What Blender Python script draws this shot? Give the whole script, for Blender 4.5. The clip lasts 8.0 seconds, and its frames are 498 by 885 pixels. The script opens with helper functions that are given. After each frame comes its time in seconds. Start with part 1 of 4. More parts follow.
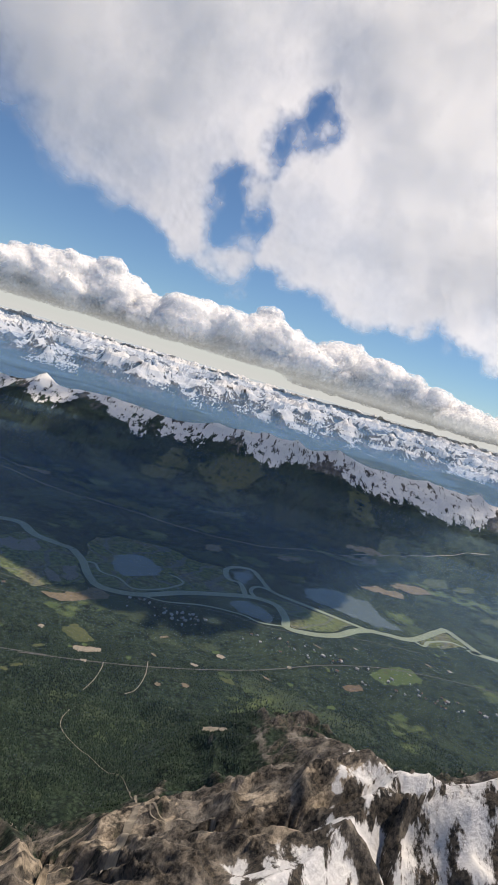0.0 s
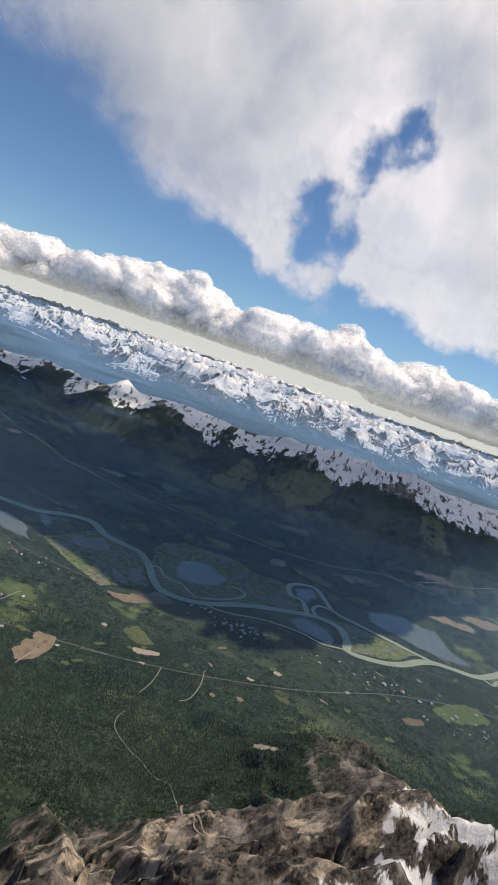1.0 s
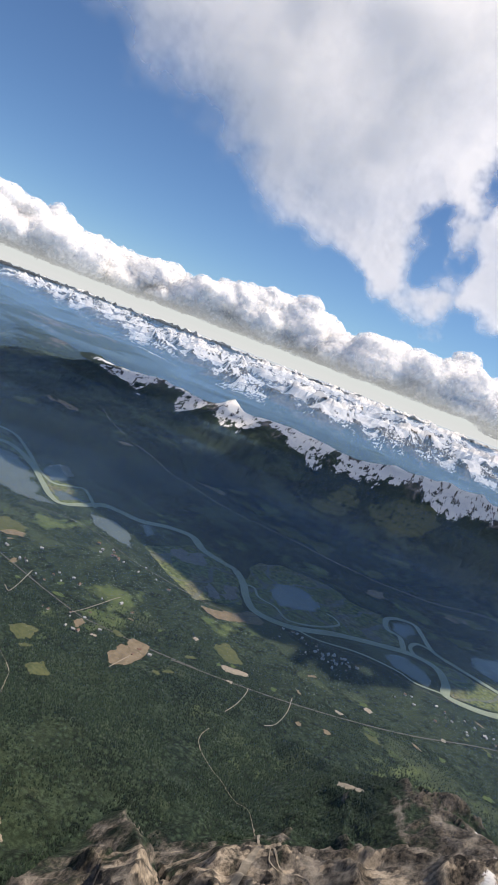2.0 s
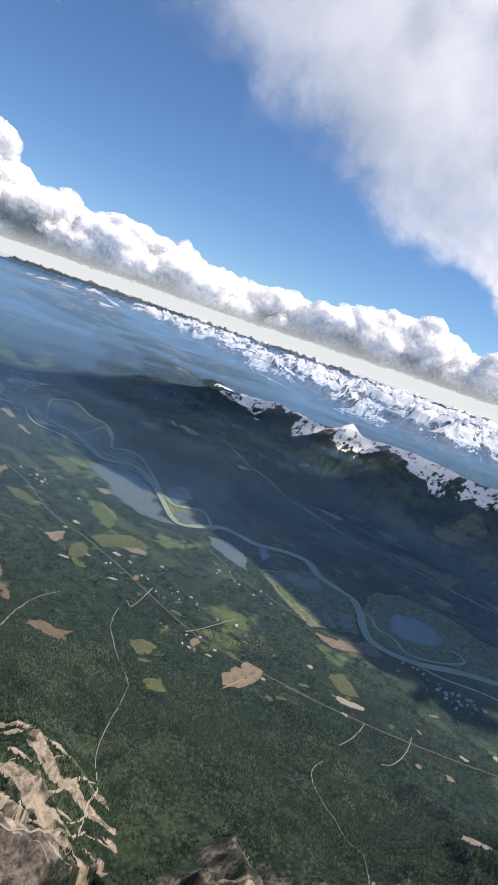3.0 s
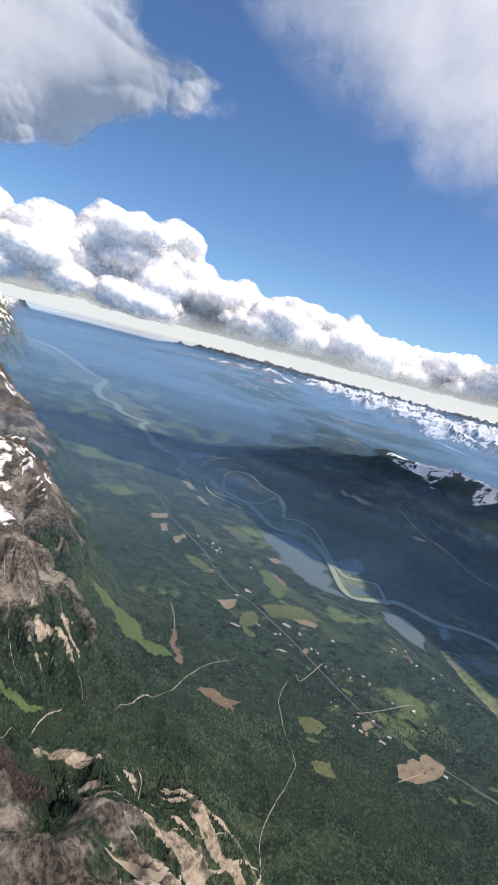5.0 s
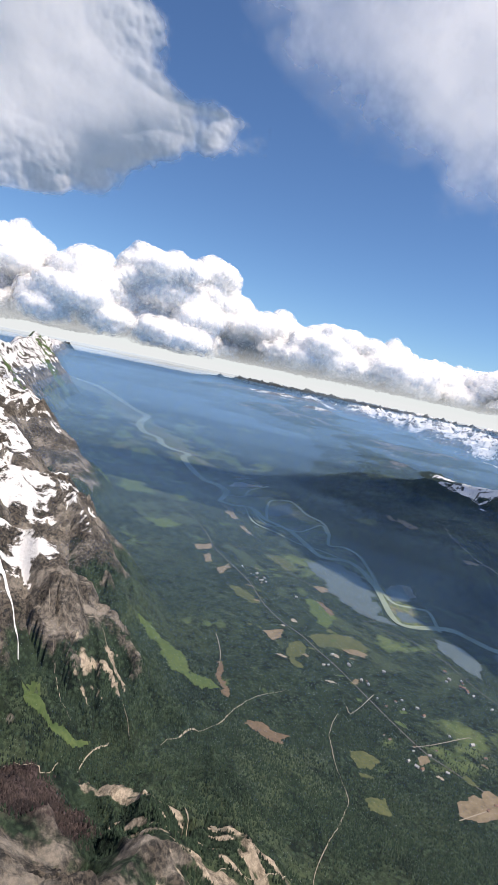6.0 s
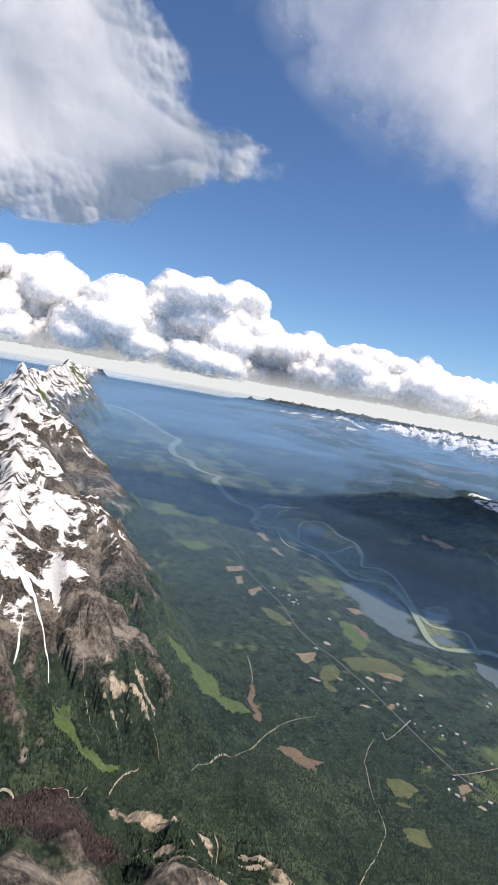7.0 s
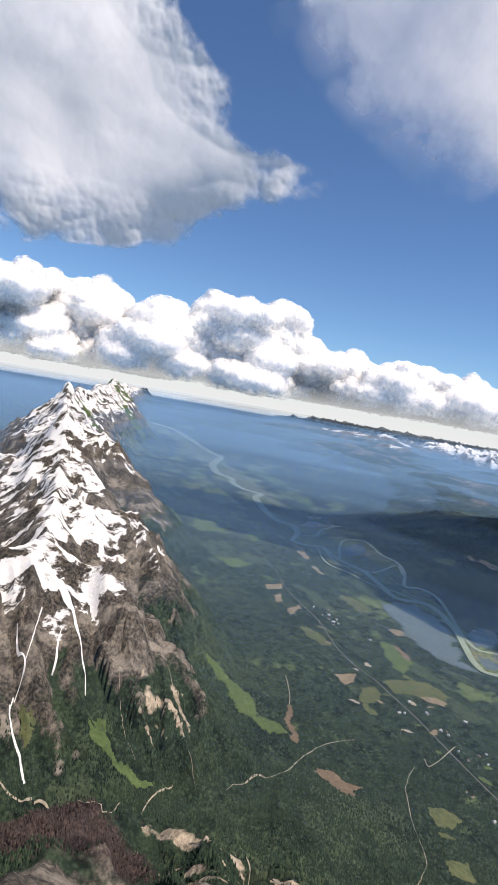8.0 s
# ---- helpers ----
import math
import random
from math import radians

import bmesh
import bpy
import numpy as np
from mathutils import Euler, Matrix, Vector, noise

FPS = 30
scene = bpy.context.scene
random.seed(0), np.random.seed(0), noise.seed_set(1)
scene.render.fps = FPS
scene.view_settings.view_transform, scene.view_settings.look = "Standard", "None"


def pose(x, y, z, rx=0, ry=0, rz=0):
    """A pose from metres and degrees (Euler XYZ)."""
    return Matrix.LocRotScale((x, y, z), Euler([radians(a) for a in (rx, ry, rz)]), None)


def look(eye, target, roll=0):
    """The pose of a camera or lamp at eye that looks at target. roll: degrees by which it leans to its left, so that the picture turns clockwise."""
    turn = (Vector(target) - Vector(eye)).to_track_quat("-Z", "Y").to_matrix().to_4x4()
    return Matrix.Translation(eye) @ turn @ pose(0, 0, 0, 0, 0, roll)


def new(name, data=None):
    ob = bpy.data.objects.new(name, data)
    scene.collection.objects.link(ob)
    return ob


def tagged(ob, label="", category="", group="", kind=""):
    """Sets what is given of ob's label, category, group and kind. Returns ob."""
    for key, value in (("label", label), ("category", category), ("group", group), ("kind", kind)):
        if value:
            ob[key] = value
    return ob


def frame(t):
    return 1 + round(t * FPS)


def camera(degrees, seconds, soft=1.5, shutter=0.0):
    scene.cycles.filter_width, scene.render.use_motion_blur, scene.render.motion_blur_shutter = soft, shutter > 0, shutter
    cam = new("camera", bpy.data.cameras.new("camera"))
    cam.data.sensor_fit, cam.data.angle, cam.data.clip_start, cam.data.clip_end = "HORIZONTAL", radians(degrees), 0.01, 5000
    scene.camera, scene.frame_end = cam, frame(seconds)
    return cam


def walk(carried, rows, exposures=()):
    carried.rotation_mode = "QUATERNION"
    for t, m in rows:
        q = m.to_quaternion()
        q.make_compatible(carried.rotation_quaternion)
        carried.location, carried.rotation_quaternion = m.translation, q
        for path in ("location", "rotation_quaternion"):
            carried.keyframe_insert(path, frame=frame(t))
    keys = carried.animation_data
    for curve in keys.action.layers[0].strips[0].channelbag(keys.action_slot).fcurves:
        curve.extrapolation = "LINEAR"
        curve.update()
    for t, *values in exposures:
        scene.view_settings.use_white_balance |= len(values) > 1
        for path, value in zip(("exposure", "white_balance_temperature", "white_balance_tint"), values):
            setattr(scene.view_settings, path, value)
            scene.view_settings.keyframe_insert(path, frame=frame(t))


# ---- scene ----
cam = camera(45.3, 8.0, soft=1.0)
# A model of the valley at about one twentieth, so that the horizon lies within the camera's reach.
ROWS = [
    (0.0, 0.00, 0.00, 130.00, 82.97, -16.35, 1.00),
    (0.5, 0.57, 0.97, 129.76, 82.42, -16.95, 4.38),
    (1.0, 1.15, 1.94, 129.52, 82.05, -18.92, 8.76),
    (1.5, 1.72, 2.92, 129.28, 81.50, -20.24, 13.95),
    (3.0, 3.44, 5.83, 128.55, 79.01, -18.70, 31.62),
    (3.5, 4.01, 6.80, 128.31, 79.05, -17.10, 36.97),
    (4.0, 4.58, 7.78, 128.07, 79.56, -15.97, 41.71),
    (4.5, 5.15, 8.75, 127.83, 80.17, -15.53, 45.68),
    (6.0, 6.87, 11.66, 127.10, 82.99, -11.75, 52.39),
    (6.5, 7.44, 12.64, 126.86, 83.86, -10.35, 53.87),
    (7.0, 8.02, 13.61, 126.62, 84.56, -10.23, 55.38),
    (7.5, 8.59, 14.58, 126.38, 85.18, -10.07, 57.18),
    (8.0, 9.16, 15.55, 126.14, 85.57, -9.94, 59.51),
]
walk(cam, [(t, pose(x, y, z, rx, ry, rz)) for t, x, y, z, rx, ry, rz in ROWS], [(0.0, -0.10, 7200, 14), (1.5, 0.0, 7050, 14), (3.5, 0.28, 6650, 15), (8.0, 0.26, 6850, 15)])

# ---- light ----
SUN_AZ, SUN_EL = -62.0, 61.0  # degrees left of +y, degrees up
world = bpy.data.worlds.new("sky")
scene.world = world
world.use_nodes = True
wn = world.node_tree.nodes
sky = wn.new("ShaderNodeTexSky")
sky.sky_type = "NISHITA"
sky.sun_disc = False
sky.sun_elevation = radians(SUN_EL)
sky.sun_rotation = radians(-SUN_AZ)
sky.altitude = 1500
sky.air_density, sky.dust_density, sky.ozone_density = 1.0, 0.0, 3.0
wn["Background"].inputs["Strength"].default_value = 0.092
tint = wn.new("ShaderNodeMix")
tint.data_type, tint.blend_type = "RGBA", "MULTIPLY"
tint.inputs[0].default_value, tint.inputs[7].default_value = 1.0, (0.73, 0.97, 1.17, 1)  # clear mountain air
world.node_tree.links.new(sky.outputs[0], tint.inputs[6])
world.node_tree.links.new(tint.outputs[2], wn["Background"].inputs[0])
sun = new("sun", bpy.data.lights.new("sun", "SUN"))
sun.data.energy, sun.data.angle, sun.data.color = 4.8, radians(0.5), (1.0, 0.92, 0.80)
sx, sy = -math.sin(radians(SUN_AZ)), math.cos(radians(SUN_AZ))
sun.matrix_world = look((0, 0, 800), (-sx * 800, -sy * 800, 800 - 800 * math.tan(radians(SUN_EL))))


# ---- noise on arrays ----
def lattice(ix, iy, seed):
    h = (ix.astype(np.int64) * 374761393 + iy.astype(np.int64) * 668265263 + seed * 1442695041) & 0xFFFFFFFF
    h = ((h ^ (h >> 13)) * 1274126177) & 0xFFFFFFFF
    return ((h ^ (h >> 16)) & 0xFFFF) / 65535.0


def value(x, y, seed):
    ix, iy = np.floor(x), np.floor(y)
    fx, fy = x - ix, y - iy
    fx, fy = fx * fx * fx * (fx * (fx * 6 - 15) + 10), fy * fy * fy * (fy * (fy * 6 - 15) + 10)
    a, b = lattice(ix, iy, seed), lattice(ix + 1, iy, seed)
    c, d = lattice(ix, iy + 1, seed), lattice(ix + 1, iy + 1, seed)
    return (a + (b - a) * fx) * (1 - fy) + (c + (d - c) * fx) * fy


def fbm(x, y, size, octaves=5, seed=0, gain=0.5):
    """Sum of noise, about -1 to 1, with features of that size."""
    out, amp, total = 0.0, 1.0, 0.0
    x, y = x / size, y / size
    for k in range(octaves):
        out = out + amp * (2 * value(x, y, seed + 17 * k) - 1)
        total += amp
        amp *= gain
        x, y = 2.03 * (x * 0.8 - y * 0.6) + 3.1, 2.03 * (x * 0.6 + y * 0.8) + 1.7
    return out / total


def ridged(x, y, size, octaves=5, seed=0):
    """Sharp crests and gullies, 0 to 1."""
    out, amp, total, w = 0.0, 1.0, 0.0, 1.0
    x, y = x / size, y / size
    for k in range(octaves):
        n = 1 - np.abs(2 * value(x, y, seed + 31 * k) - 1)
        n = n * n * w
        out = out + amp * n
        total += amp
        w = np.clip(n * 1.6, 0.15, 1)
        amp *= 0.5
        x, y = 2.03 * (x * 0.8 - y * 0.6) + 5.3, 2.03 * (x * 0.6 + y * 0.8) + 2.9
    return out / total


def step(a, b, x):
    k = np.clip((x - a) / (b - a), 0, 1)
    return k * k * (3 - 2 * k)


# ---- the lie of the land ----
# Crests: points along each, then how steep the flanks are.
NEAR = [
    ([(260, 120, 72), (150, 112, 78), (100, 108, 74), (68, 111, 68), (61, 115, 62), (53, 118, 60), (45, 111, 56), (30, 88, 58), (12, 66, 63), (-10, 45, 68), (-35, 15, 72), (-90, -25, 82), (-160, -30, 86), (-205, 20, 74), (-190, 50, 66), (-192, 63, 68)], 0.85),
    ([(50, 122, 58), (49, 158, 39), (36, 186, 21), (19, 191, 12), (-2, 204, 4)], 0.62),
    ([(100, 108, 74), (108, 150, 44), (100, 200, 14)], 0.6),
    ([(-10, 45, 68), (-14, 80, 45), (-20, 110, 25), (-32, 136, 10)], 0.85),
    ([(14, 66, 60), (12, 95, 42), (14, 118, 24), (8, 132, 14)], 0.85),
    ([(-35, 15, 72), (-62, 52, 46), (-76, 78, 36), (-100, 90, 25), (-116, 102, 13)], 0.66),
    ([(-62, 52, 46), (-66, 82, 26), (-70, 104, 12)], 0.8),
    ([(-35, 15, 72), (-84, 46, 46), (-108, 63, 29), (-121, 71, 15)], 0.7),
    ([(-192, 63, 68), (-188, 76, 62), (-184, 87, 59), (-179, 100, 45), (-169, 107, 37), (-154, 114, 27), (-138, 124, 12)], 0.95),
    ([(-190, 50, 66), (-166, 50, 42), (-146, 52, 20)], 1.0),
    ([(-191, 66, 65), (-166, 66, 40), (-142, 68, 17)], 1.0),
    ([(-187, 77, 60), (-162, 78, 38), (-137, 82, 16)], 1.0),
    ([(-183, 88, 57), (-158, 89, 35), (-135, 92, 15)], 1.0),
    ([(-179, 100, 45), (-152, 100, 29), (-133, 104, 14)], 1.0),
    ([(-192, 63, 68), (-226, 72, 58), (-263, 83, 70), (-310, 96, 64), (-345, 106, 76), (-400, 122, 70), (-458, 132, 88), (-540, 152, 80), (-640, 172, 92), (-770, 206, 96), (-940, 270, 90), (-1230, 409, 110), (-1600, 540, 94), (-2300, 800, 86), (-3600, 1400, 60)], 0.95),
    ([(-263, 83, 69), (-256, 97, 66), (-262, 122, 60), (-236, 126, 46), (-218, 142, 8)], 1.0),
    ([(-262, 122, 60), (-270, 150, 14)], 1.0),
    ([(-345, 106, 76), (-350, 140, 44), (-345, 168, 10)], 1.0),
    ([(-400, 122, 70), (-392, 160, 36), (-386, 184, 8)], 1.0),
    ([(-458, 132, 88), (-466, 168, 84), (-458, 200, 40), (-450, 224, 8)], 1.0),
    ([(-640, 172, 92), (-640, 230, 40), (-636, 262, 6)], 1.0),
    ([(-770, 206, 96), (-790, 280, 30)], 0.9),
    ([(-345, 106, 76), (-404, 84, 74), (-450, 40, 60)], 0.8),
    ([(-205, 20, 74), (-260, 10, 66), (-320, 20, 58)], 0.8),
]
RIDGE = [
    ([(-348, 600, 54.7), (-285, 619, 60), (-227, 618, 60.1), (-150, 633, 65), (-63, 632, 60.8), (-6, 640, 68.3), (80, 633, 64.7), (138, 621, 70.4), (201, 610, 73.2), (284, 593, 67.3), (462, 575, 71), (743, 544, 66.9), (1289, 463, 75.1)], 0.42),
    ([(-348, 600, 54.7), (-467, 691, 38), (-678, 843, 28), (-1013, 1046, 16)], 0.2),
]


def crest_height(x, y, crests):
    """Height of the flanks below the crests, the way along the crest that rules, and how far down it the place lies."""
    best, along, away = np.full(x.shape, -200.0), np.zeros(x.shape), np.zeros(x.shape)
    start = 0.0
    for line, slope in crests:
        for (ax, ay, az), (bx, by, bz) in zip(line, line[1:]):
            dx, dy = bx - ax, by - ay
            long = math.hypot(dx, dy)
            raw = ((x - ax) * dx + (y - ay) * dy) / (long * long)
            k = np.clip(raw, 0, 1)
            px, py = x - ax - k * dx, y - ay - k * dy
            d = np.hypot(px, py)
            z = az + k * (bz - az) - slope * d
            # round a crest's end the gullies fan out
            fan = np.where(raw == k, 0, 0.45 * np.arctan2(np.abs((raw - k) * long), np.abs(px * dy - py * dx) / long + 1e-6) * np.sign(raw - k) * np.minimum(d, 30))
            side = np.where(px * dy - py * dx > 0, 400.0, 0.0)
            rule = z > best
            best, along, away = np.where(rule, z, best), np.where(rule, start + k * long + fan + side, along), np.where(rule, d, away)
            start += long
        start += 777.0
    return best, along, away


def edge_of_far(x):
    """Where the far snowy ranges begin."""
    return np.interp(x, [-4900, -3940, -2990, -2333, -1540, -900, -448, -200, 100, 450, 645, 2000, 4900], [2700, 2560, 2440, 2200, 1850, 1480, 1240, 1290, 1370, 1430, 1380, 1150, 700])


def height(x, y, full=False):
    x, y = np.asarray(x, float), np.asarray(y, float)
    # near range: gullies run down from the crests
    gx, gy = x + 3.5 * fbm(x, y, 26, 3, 5), y + 3.5 * fbm(x, y, 26, 3, 6)
    near, along, away = crest_height(gx, gy, NEAR)
    along = along + 2.5 * fbm(x, y, 14, 3, 61) + 0.9 * fbm(x, y, 4, 2, 62)
    ribs_near = 0.6 * ridged(along, away * 0.10, 15, 3, 63) + 0.4 * ridged(along, away * 0.16, 5.5, 3, 64)
    crags = ridged(gx, gy, 13, 5, 11)
    bulk = np.clip(near / 30, 0, 1)
    near = near + (3.0 * fbm(x, y, 45, 3, 65) + (ribs_near - 0.45) * 14 * step(1, 14, away) + (crags - 0.45) * 4.5) * step(2, 26, near) + bulk * 1.1 * fbm(x, y, 4, 4, 41)
    near = near + step(-250, -420, x) * step(10, 60, near) * (ridged(x, y, 80, 4, 33) - 0.45) * 24
    # long gentle apron of the range
    apron = 10 * step(195, 110, y - 0.16 * np.minimum(0, x + 150)) * step(-900, -300, x)
    # the ridge across the valley
    wx, wy = x + 14 * fbm(x, y, 80, 3, 7), y + 14 * fbm(x, y, 80, 3, 8)
    mid, way, down = crest_height(wx, wy, RIDGE)
    way = way + 7 * fbm(x, y, 40, 3, 66)
    ribs = 0.5 * ridged(way, down * 0.12, 46, 3, 12) + 0.3 * ridged(way, down * 0.16, 19, 3, 45) + 0.2 * ridged(wx, wy, 9, 3, 46)
    mid = mid + step(4, 34, mid) * ((ribs - 0.45) * 18 * step(0, 60, down) + 15 * (ridged(wx, wy, 85, 3, 25) - 0.45) * step(70, 5, down))
    # plateau before the ridge
    shelf = 7 * step(400, 470, y + 0.1 * np.abs(x) + 18 * fbm(x, y, 120, 3, 9)) * step(-460, -180, x)
    shelf = shelf * (1 + 0.35 * fbm(x, y, 40, 4, 26))
    # far snowy ranges, beyond a line that runs off to the north-west
    edge = y - edge_of_far(x) + 70 * fbm(x, y, 300, 3, 10)
    size = step(-60, 160, edge) * (1 - step(4600, 4850, np.hypot(x, y)))
    peaks = ridged(x + 40 * fbm(x, y, 160, 2, 27), y, 170, 7, 13)
    teeth = ridged(x + 0.4 * y, y, 62, 5, 19)
    far = size * (28 + 50 * peaks + 16 * fbm(x, y, 600, 2, 14) + 26 * (teeth - 0.4) + 11 * (ridged(x, y, 27, 3, 46) - 0.4)) - 4
    # wooded hills between, and low hills to the south
    west = step(420, 900, -x) * step(520, 980, y - 0.36 * (-x - 420)) * (1 - size)
    hills = west * 44 * np.clip(fbm(x, y, 520, 4, 15) + 0.35, 0, 1)
    hills = hills + 26 * (1 - size) * step(760, 1000, y) * np.clip(fbm(x, y, 260, 4, 55) + 0.4, 0, 1)
    hills = hills * (1 - step(2800, 3600, np.hypot(x, y)))
    south = step(-150, -700, y) * (20 + 75 * ridged(x, y, 420, 5, 16))
    apron = apron * (1 + 0.7 * (ridged(gx, gy, 34, 4, 44) - 0.45))
    base = apron + shelf + hills
    base = base + step(235, 165, y) * step(-700, -400, x) * (1.2 * fbm(x, y, 40, 3, 18) + 3.2 * (ridged(gx, gy, 46, 3, 72) - 0.45))
    z = np.maximum.reduce([near, mid, far, south, base])
    return (z, np.where(near >= z, ribs_near * 0.6 + crags * 0.4, np.where(mid >= z, ribs, teeth))) if full else z


def tree_line(x, y):
    """How high the woods climb on the near range."""
    return np.where(x < -38, np.interp(x, [-200, -150, -128, -118, -90, -80, -38], [27, 29, 34, 60, 60, 33, 20]), np.clip(13 + 0.3 * (y - 128), 5, 30))


# Slides: middle, half sizes, and how bare they are.
SCREE = [(-64, 94, 20, 22, 1.25), (-80, 86, 22, 13, 0.6), (2, 132, 9, 14, 1.3), (-12, 112, 16, 18, 0.5), (24, 116, 24, 20, 0.3), (-100, 82, 14, 9, 0.5), (-152, 100, 10, 12, 0.4)]


def bare(x, y):
    """Where slides have left pale rubble, in tongues that run down to the stream, 0 to 1."""
    out = np.zeros(np.shape(x))
    for cx, cy, rx, ry, k in SCREE:
        out = np.maximum(out, k * (1 - ((x - cx) / rx) ** 2 - ((y - cy) / ry) ** 2))
    p, q = -0.5 * x + 0.86 * y + 2 * fbm(x, y, 12, 3, 35), 0.86 * x + 0.5 * y
    tongues = ridged(p, 0.11 * q, 2.6, 4, 28)
    out = out + 0.45 * fbm(x, y, 14, 4, 36) * (out > 0)
    return np.clip(0.34 * out + 1.7 * (tongues - 0.28), 0, 1) * (out > 0)


def leafless(x, y):
    """Where bare purplish brush covers the hill in the side valley, 0 to 1."""
    return np.clip(1.6 * (1 - np.hypot((x + 102) / 32, (y - 56) / 27) + 0.25 * fbm(x, y, 14, 3, 71)), 0, 1)


def slope_of(x, y, e):
    return np.hypot(height(x + e, y) - height(x - e, y), height(x, y + e) - height(x, y - e)) / (2 * e)


# ---- materials ----
def material(name, roughness=0.9):
    m = bpy.data.materials.new(name)
    m.use_nodes = True
    nt = m.node_tree
    b = nt.nodes["Principled BSDF"]
    b.inputs["Roughness"].default_value = roughness
    b.inputs["Specular IOR Level"].default_value = 0.2
    return m, nt, b


def node(nt, kind, **inputs):
    n = nt.nodes.new(kind)
    for k, v in inputs.items():
        n.inputs[k.replace("_", " ")].default_value = v
    return n


def ramp(nt, source, stops):
    n = nt.nodes.new("ShaderNodeValToRGB")
    while len(n.color_ramp.elements) < len(stops):
        n.color_ramp.elements.new(0.5)
    for el, (at, col) in zip(n.color_ramp.elements, stops):
        el.position, el.color = at, (*col, 1)
    nt.links.new(source, n.inputs[0])
    return n.outputs[0]


def mixed(nt, fac, a, b):
    n = nt.nodes.new("ShaderNodeMix")
    n.data_type = "RGBA"
    for s, v in ((n.inputs[0], fac), (n.inputs[6], a), (n.inputs[7], b)):
        if isinstance(v, bpy.types.NodeSocket):
            nt.links.new(v, s)
        elif isinstance(v, tuple):
            s.default_value = (*v, 1)
        else:
            s.default_value = v
    return n.outputs[2]


def noise_of(nt, scale, detail=6, rough=0.6, coord=None, stretch=None):
    n = node(nt, "ShaderNodeTexNoise", Scale=scale, Detail=detail, Roughness=rough)
    if coord is None:
        coord = nt.nodes.new("ShaderNodeNewGeometry").outputs["Position"]
    if stretch:
        mp = nt.nodes.new("ShaderNodeMapping")
        mp.inputs["Scale"].default_value = stretch
        nt.links.new(coord, mp.inputs[0])
        coord = mp.outputs[0]
    nt.links.new(coord, n.inputs["Vector"])
    return n.outputs["Fac"]


def bumped(nt, b, source, strength, distance):
    n = node(nt, "ShaderNodeBump", Strength=strength, Distance=distance)
    nt.links.new(source, n.inputs["Height"])
    nt.links.new(n.outputs[0], b.inputs["Normal"])


def surface(name, dark, light, scale, roughness=0.9, bump=0.3, depth=0.3):
    """An earthy surface that varies at two scales."""
    m, nt, b = material(name, roughness)
    a, c = noise_of(nt, scale, 8, 0.65), noise_of(nt, scale * 0.13, 4, 0.55)
    mid = tuple((p + q) / 2 for p, q in zip(dark, light))
    fine = ramp(nt, a, [(0.3, dark), (0.7, light)])
    broad = ramp(nt, c, [(0.35, dark), (0.65, mid)])
    nt.links.new(mixed(nt, 0.4, fine, broad), b.inputs["Base Color"])
    bumped(nt, b, a, bump, depth)
    return m


